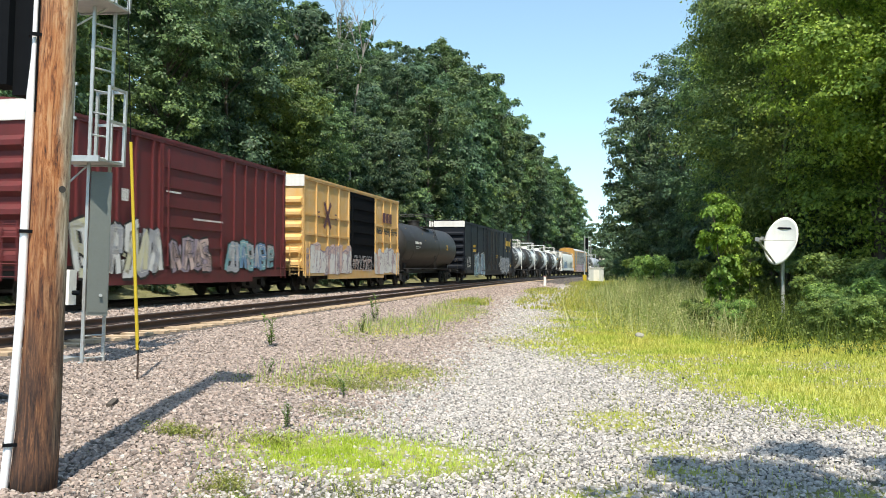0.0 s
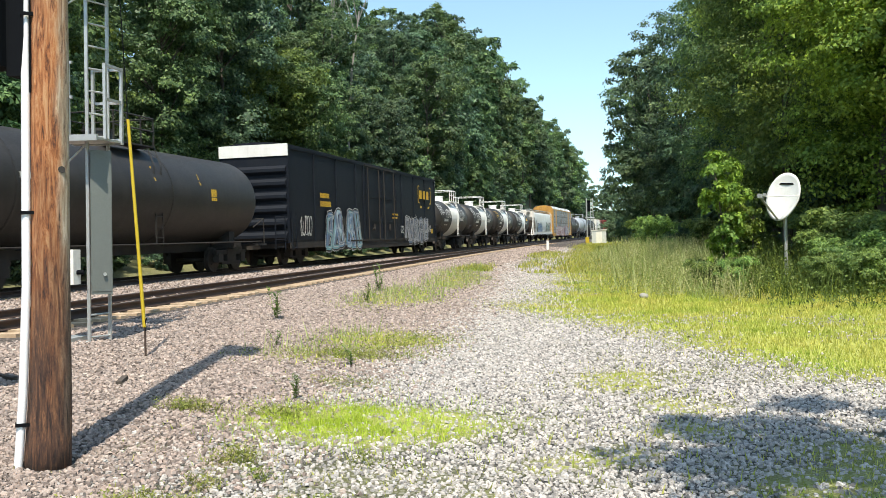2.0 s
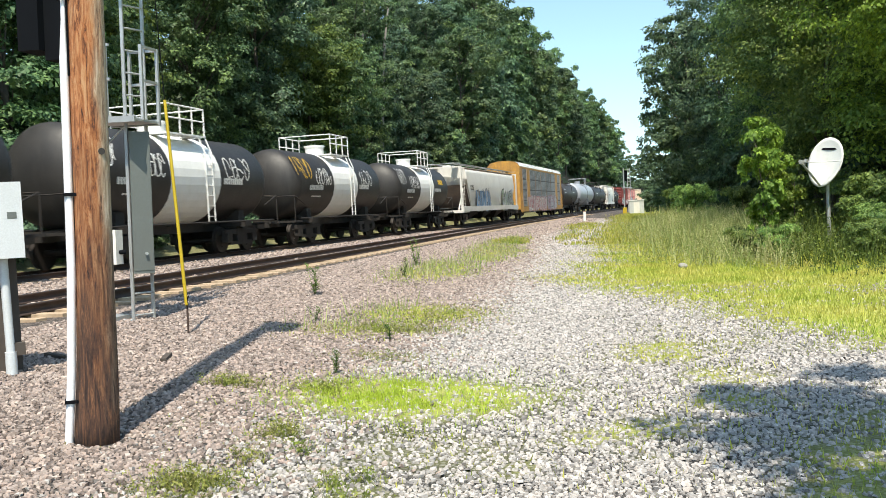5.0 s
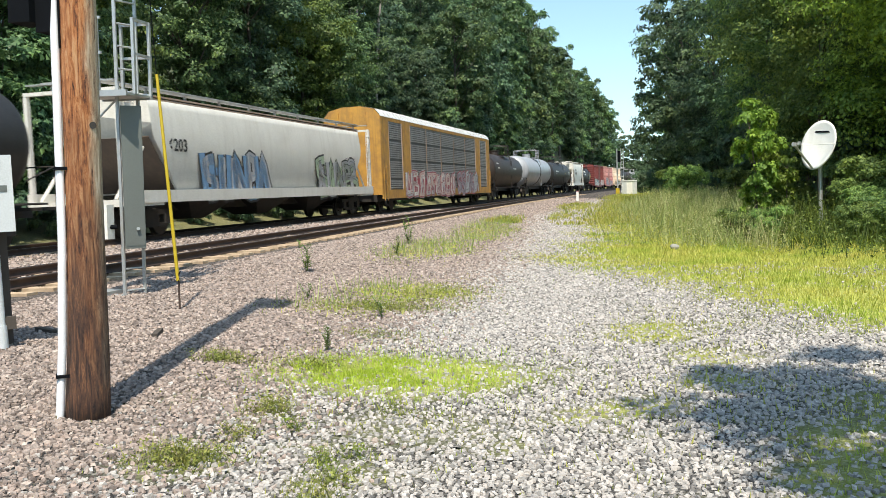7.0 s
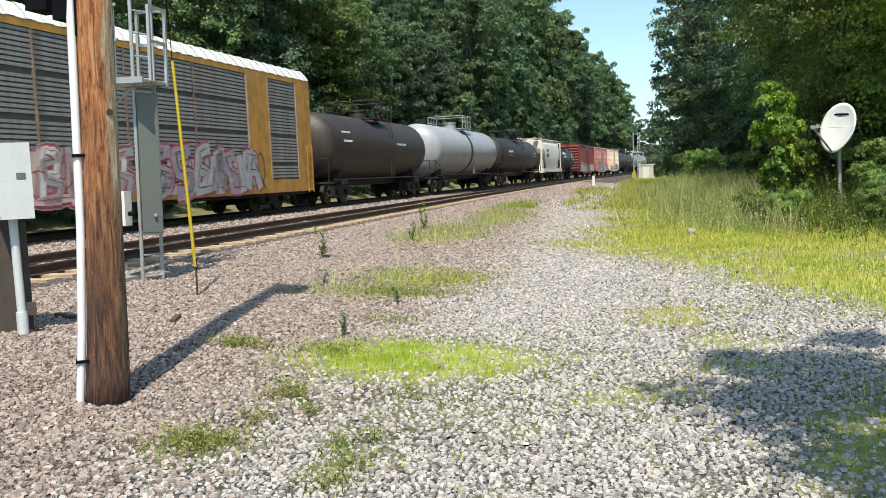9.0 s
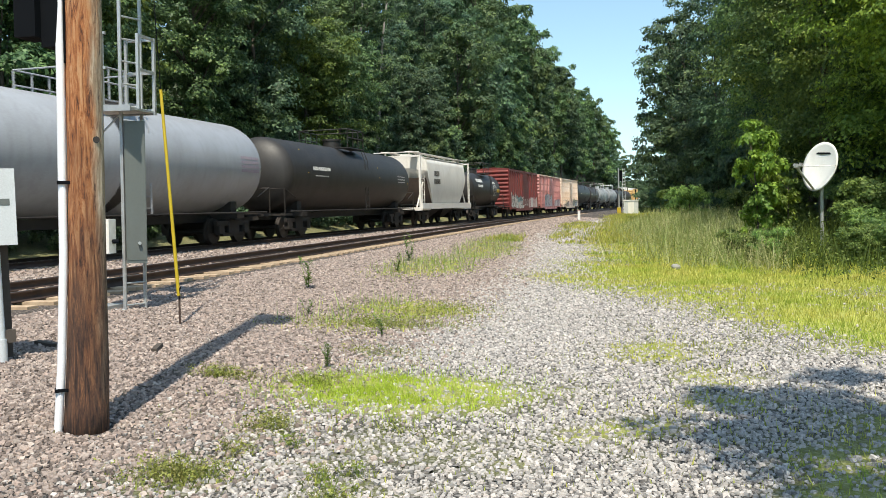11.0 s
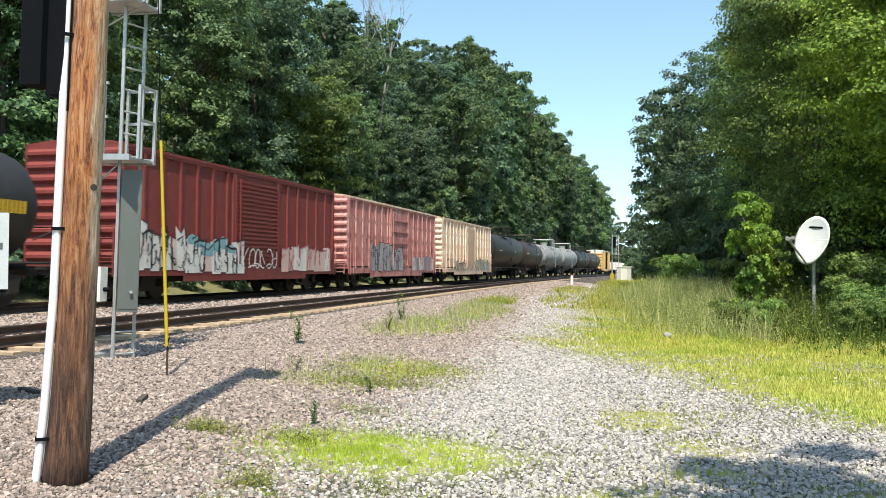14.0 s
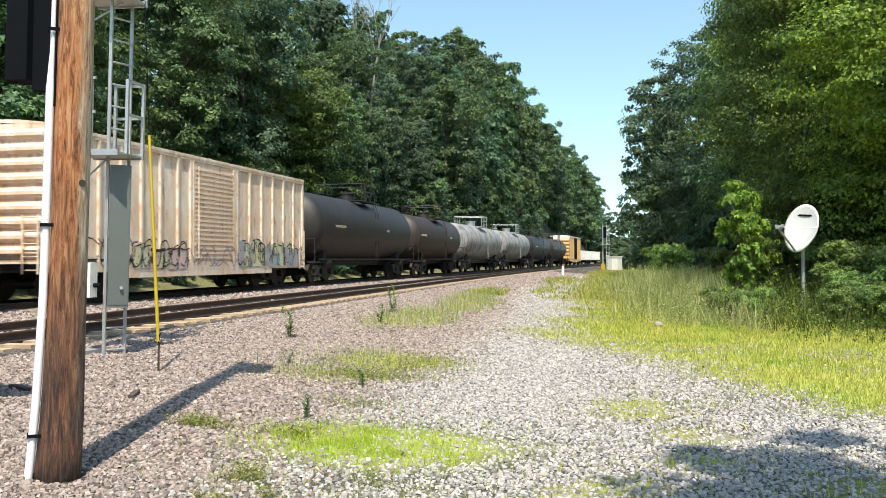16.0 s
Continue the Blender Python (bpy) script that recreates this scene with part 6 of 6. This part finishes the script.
c = couple(boxcar(15.7, 5.05, MAROON, "maroon high boxcar with sprayed tags and a white end band", (0.2, 4.0, None), 0.95, ROOF_WHITE), 18.7, 34.4)
f = flat_side(c)
graffiti(c, f, -6.0, -1.9, 0.85, 2.35, 6, ("white", "pale", "silver"), "black", 1, "white")
graffiti(c, f, 2.4, 6.6, 0.95, 2.0, 7, ("teal", "silver", "blue"), "black", 2, "white")
graffiti(c, f, -1.2, 1.4, 0.9, 2.0, 4, ("violet", "pink"), "black", 31)
bars(c, f, ((-4.0, -3.65, 2.95, 3.3), (-1.6, -0.7, 3.4, 3.46), (0.1, 2.2, 2.62, 2.68)), "white")
c = couple(boxcar(15.4, 5.15, MUSTARD, "mustard-yellow high boxcar with black sliding doors", (0.6, 4.2, BLACK), 1.5, ROOF_WHITE, panels=True), 36.5, 51.9)
f = flat_side(c)
mural(c, f, -7.5, -1.7, 0.75, 2.25, ("white", "white", "pink"), ("pink",), "violet", 3)
mural(c, f, 2.85, 7.4, 0.75, 2.3, ("white", "pink", "white"), ("white",), "violet", 4)
scribble(c, f, -1.4, 2.4, 0.85, 1.8, "silver", 33, 9)
scribble(c, f, -1.2, 2.2, 0.9, 1.6, "pink", 34, 7)
lettering(c, "Railcar Pooling Experts", 3.05, 3.05, 0.46, "black")
for u in (4.3, 4.95, 5.6):
    part("logo_block", boxes((c["face"] + 0.001, c["face"] + 0.008, u, u + 0.5, 3.72, 4.28)), INK["plum"], c, "faded dark red block in place of a letter")
bm = bmesh.new()
for a, b in (((-5.25, 2.95), (-4.35, 4.15)), ((-4.35, 2.95), (-5.25, 4.15))):
    ribbon(bm, [a, b], 0.24, lambda u, v: f(u, v, 0.004))
part("cross_emblem", bm, INK["plum"], c, "dark crossed emblem")
bars(c, f, ((-6.1, -5.8, 3.4, 3.48), (-6.1, -5.8, 3.6, 3.68), (-3.8, -3.5, 3.4, 3.48), (-3.8, -3.5, 3.6, 3.68)), "plum")
c = couple(tank_car(16.6, 1.55, TANK_BLACK, "long black tank car with a railed manway platform", rings=(-5.5, 1.6)), 53.2, 69.8)
bars(c, round_side(c), ((-5.4, -3.7, 2.72, 2.88), (-5.2, -3.9, 2.52, 2.56), (-5.2, -4.4, 2.42, 2.46)), "white")
bars(c, round_side(c), ((4.1, 4.5, 2.5, 2.9), (-6.3, -6.24, 2.8, 3.8), (-2.4, -2.35, 3.0, 3.6), (0.6, 0.65, 3.0, 3.5), (3.4, 3.45, 3.0, 3.4)), "yellow")
c = couple(boxcar(26.5, 5.1, NAVY, "very long dark blue boxcar with yellow logo blocks and tags", (0.0, 6.0, None), 2.9, ROOF_WHITE, deep=0.05, plug=True), 72.4, 98.9)
f = flat_side(c)
for u in (8.35, 11.75):
    s = 1 if u < 10 else -1
    bm = bmesh.new()
    ribbon(bm, [(u + 0.3 * s, 4.45), (u, 4.45), (u, 3.35), (u + 0.3 * s, 3.35)], 0.11, lambda a, b: f(a, b, 0.006))
    part("logo_bracket", bm, INK["yellow"], c, "yellow bracket of the logo")
for u in (9.0, 9.95, 10.9):
    part("logo_block", boxes((c["face"] + 0.001, c["face"] + 0.008, u - 0.3, u + 0.3, 3.62, 4.18)), INK["yellow"], c, "plain yellow block in place of a letter")
bars(c, f, ((8.8, 9.3, 3.0, 3.14), (10.9, 11.4, 3.0, 3.14), (-9.7, -8.5, 3.0, 3.22), (-9.7, -8.3, 2.6, 2.85), (2.1, 3.4, 2.4, 2.5), (2.1, 3.2, 2.2, 2.3)), "yellow")
graffiti(c, f, 4.7, 10.6, 0.75, 2.35, 6, ("silver", "slate", "silver"), "black", 5, "black", "white")
graffiti(c, f, -9.2, -3.6, 0.65, 2.5, 6, ("blue", "teal", "slate", "sky"), "black", 6, "white", "white")
scribble(c, f, -12.2, -10.9, 1.2, 2.2, "white", 61, 5)
scribble(c, f, 3.9, 4.5, 1.3, 1.8, "white", 62, 3)
scribble(c, f, 10.8, 11.6, 1.4, 1.9, "white", 63, 4)
part("marking", boxes((c["face"] + 0.001, c["face"] + 0.006, 11.7, 12.2, 1.3, 1.6)), INK["yellow"], c)
for k, (a, b) in enumerate(((100.6, 111.9), (113.1, 124.4), (125.8, 137.1), (138.9, 150.4))):
    c = couple(tank_car(b - a - 0.6, 1.42, TANK_BLACK, "short black tank car with a white central band", band=(-1.3, 1.6, WHITE), gear=WHITE), a, b)
    scribble(c, round_side(c), -5.0, -3.6, 2.6, 3.7, "white" if k != 2 else "yellow", 40 + k, 4)
    scribble(c, round_side(c), -3.2, -1.6, 2.4, 3.2, "white", 50 + k, 6)
    if k == 3:
        bars(c, round_side(c), ((2.7, 3.7, 2.75, 3.05),), "yellow")
    else:
        scribble(c, round_side(c), 2.0, 3.6, 2.4, 3.3, "white", 70 + k, 4)
    bars(c, round_side(c), ((-3.9, -2.5, 2.2, 2.4), (-3.6, -2.6, 1.9, 1.96), (1.8, 3.1, 2.3, 2.5)), "white")
c = couple(hopper_car(20.4, 3.95, HOPPER_GREY, "long pale grey covered hopper with sprayed tags"), 152.9, 173.3)
f = flat_side(c)
graffiti(c, f, -6.0, -1.2, 1.05, 2.5, 5, ("blue", "silver"), "black", 7, "blue")
graffiti(c, f, 3.4, 8.2, 1.05, 2.6, 5, ("green", "silver"), "black", 8, "black")
lettering(c, "6203", -7.9, 2.5, 0.52, "black")
bars(c, f, ((6.6, 7.8, 2.6, 2.66), (6.6, 7.8, 2.48, 2.54), (6.6, 7.6, 2.36, 2.42)), "violet")
c = couple(auto_rack(27.0, "tall yellow autorack with louvred steel side screens"), 174.9, 201.9)
f = flat_side(c)
graffiti(c, f, -9.5, 1.6, 0.75, 2.1, 9, ("pink", "silver", "white"), "red", 9, "red", "silver")
graffiti(c, f, 2.4, 9.0, 0.8, 2.2, 6, ("silver", "violet", "silver"), "red", 10, "black")
scribble(c, f, -9.4, 1.4, 0.8, 2.0, "red", 81, 22)
scribble(c, f, 2.2, 9.2, 0.8, 2.2, "black", 82, 14)
c = couple(tank_car(14.4, 1.5, TANK_BROWN, "dark brown tank car with stained shell"), 203.9, 218.3)
bars(c, round_side(c), ((-5.6, -4.6, 2.7, 3.2), (1.5, 3.0, 2.7, 2.8)), "white")
c = couple(tank_car(16.9, 1.6, TANK_GREY, "light grey tank car with black running gear", gear=TANK_GREY), 220.0, 236.9)
part("spill_stain", shell_mesh(c["r"], 8, c["zc"], 0, TANK_BLACK, -0.32, 0.22, grow=0.008), TANK_BLACK, c, "black spill stain below the manway")
bars(c, round_side(c), ((6.3, 7.6, 2.9, 3.0), (6.3, 7.6, 2.75, 2.85), (6.3, 7.6, 2.6, 2.7), (6.3, 7.6, 2.45, 2.55)), "violet")
c = couple(tank_car(16.8, 1.5, TANK_BLACK, "glossy black tank car with yellow placard"), 238.6, 255.4)
bars(c, round_side(c), ((-5.8, -3.9, 2.75, 2.9), (-5.6, -4.2, 2.5, 2.54), (5.6, 6.9, 2.75, 2.8), (5.6, 6.9, 2.6, 2.65), (5.6, 6.9, 2.45, 2.5)), "white")
bars(c, round_side(c), ((2.6, 2.72, 2.6, 3.2), (-6.4, -6.32, 2.6, 3.7), (7.3, 7.42, 2.4, 3.4)), "yellow")
c = couple(hopper_car(12.6, 4.0, HOPPER_WHITE, "short off-white two-bay covered hopper", True), 257.0, 269.6)
bars(c, flat_side(c), ((-3.4, -2.2, 3.05, 3.35), (-3.5, -2.0, 2.55, 2.85)), "black")
c = couple(tank_car(11.0, 1.35, TANK_BLACK, "short black tank car with white marking blocks"), 271.2, 282.2)
bars(c, round_side(c), ((-3.6, -1.5, 2.95, 3.25), (-3.4, -1.8, 2.55, 2.75), (2.2, 3.2, 2.9, 3.1)), "white")
bars(c, round_side(c), ((3.5, 4.6, 2.2, 2.5),), "yellow")
graffiti(c, round_side(c), 2.2, 3.4, 2.0, 2.7, 2, ("black",), "white", 50)
c = couple(boxcar(15.6, 4.35, RED, "brick-red boxcar with sliding door and sprayed tags", (0.3, 3.4, None), 1.0, louvred=True), 284.7, 300.3)
f = flat_side(c)
mural(c, f, -4.6, -1.5, 0.75, 2.0, ("white", "pink", "white"), ("teal",), "black", 11, 0.6)
mural(c, f, -7.2, -4.6, 0.85, 2.3, ("pink", "white"), (), "black", 17, 0.35)
scribble(c, f, -1.4, 1.9, 0.9, 1.7, "white", 35, 7)
mural(c, f, 2.3, 6.6, 0.8, 1.9, ("pink", "white"), (), "red", 12, 0.6)
c = couple(boxcar(15.6, 4.35, PINK, "sun-faded pinkish red boxcar with peeling paint", (0.2, 3.2, None), 1.0, roof=CREAM), 302.2, 317.8)
f = flat_side(c)
mural(c, f, -4.9, 0.6, 0.8, 2.35, ("violet", "silver", "violet"), ("silver",), "black", 13, 0.5)
mural(c, f, 2.6, 7.0, 0.8, 1.8, ("pink", "white", "violet"), (), "violet", 14, 0.4)
c = couple(boxcar(15.8, 4.35, CREAM, "faded cream-yellow boxcar with rusty stains and tags", (0.3, 2.8, None), 1.0, louvred=True, roof=CREAM), 319.8, 335.6)
f = flat_side(c)
scribble(c, f, -7.0, -1.5, 0.8, 1.7, "black", 15, 11)
mural(c, f, -4.4, -1.6, 0.75, 1.5, ("pink", "pale"), (), "black", 36, 0.4)
mural(c, f, 2.0, 7.4, 0.75, 1.9, ("teal", "silver", "pale"), ("pale",), "black", 16, 0.45)
scribble(c, f, -1.3, 1.8, 0.8, 1.5, "violet", 37, 6)
for a, b, r, p, lab in ((337.3, 352.7, 1.55, TANK_BLACK, "dusty black tank car"), (354.2, 366.6, 1.45, TANK_BROWN, "dark brown-black tank car"), (368.0, 383.9, 1.45, TANK_DIRTY, "stained light grey tank car"),
                        (385.4, 401.5, 1.45, TANK_DIRTY, "stained pale tank car with black runs"), (403.0, 419.0, 1.45, TANK_BLACK, "plain black tank car with dusty shell"), (420.6, 437.0, 1.45, TANK_BROWN, "dusty brown tank car")):
    c = couple(tank_car(b - a, r, p, lab, gear=GALV if p is TANK_DIRTY else None), a, b)
    bars(c, round_side(c), ((-5.6, -4.2, 2.55, 2.66), (2.2, 2.7, 2.55, 2.66)), "pale" if p is not TANK_DIRTY else "violet")
couple(boxcar(15.4, 4.7, MUSTARD, "yellow boxcar with a white roof far down the train", (0.3, 4.0, BLACK), 1.5, ROOF_WHITE, roof=ROOF_WHITE), 439.5, 454.9)
couple(gondola(16.0, 2.6, HOPPER_GREY, "grey-brown gondola far down the train"), 457.0, 473.0)
couple(gondola(16.0, 2.6, HOPPER_GREY, "grey-brown gondola far down the train"), 475.0, 491.0)


# ---- what moves ----
def on_track(s):
    slope = 2 * 0.0001165 * (s + 122)
    return pose(far_track(s), s, RAIL_Z, 0, 0, -math.degrees(math.atan(slope)))


def motions():
    for car, start in CARS:
        walk(car, [(t, on_track(start - SPEED * t)) for t in range(17)])
    spin = math.degrees(SPEED / FPS / 0.44)
    for wheel, e in WHEELS:
        walk(wheel, [(k / FPS, pose(0, e, 0.44, spin * k)) for k in range(16 * FPS + 1)])


motions()
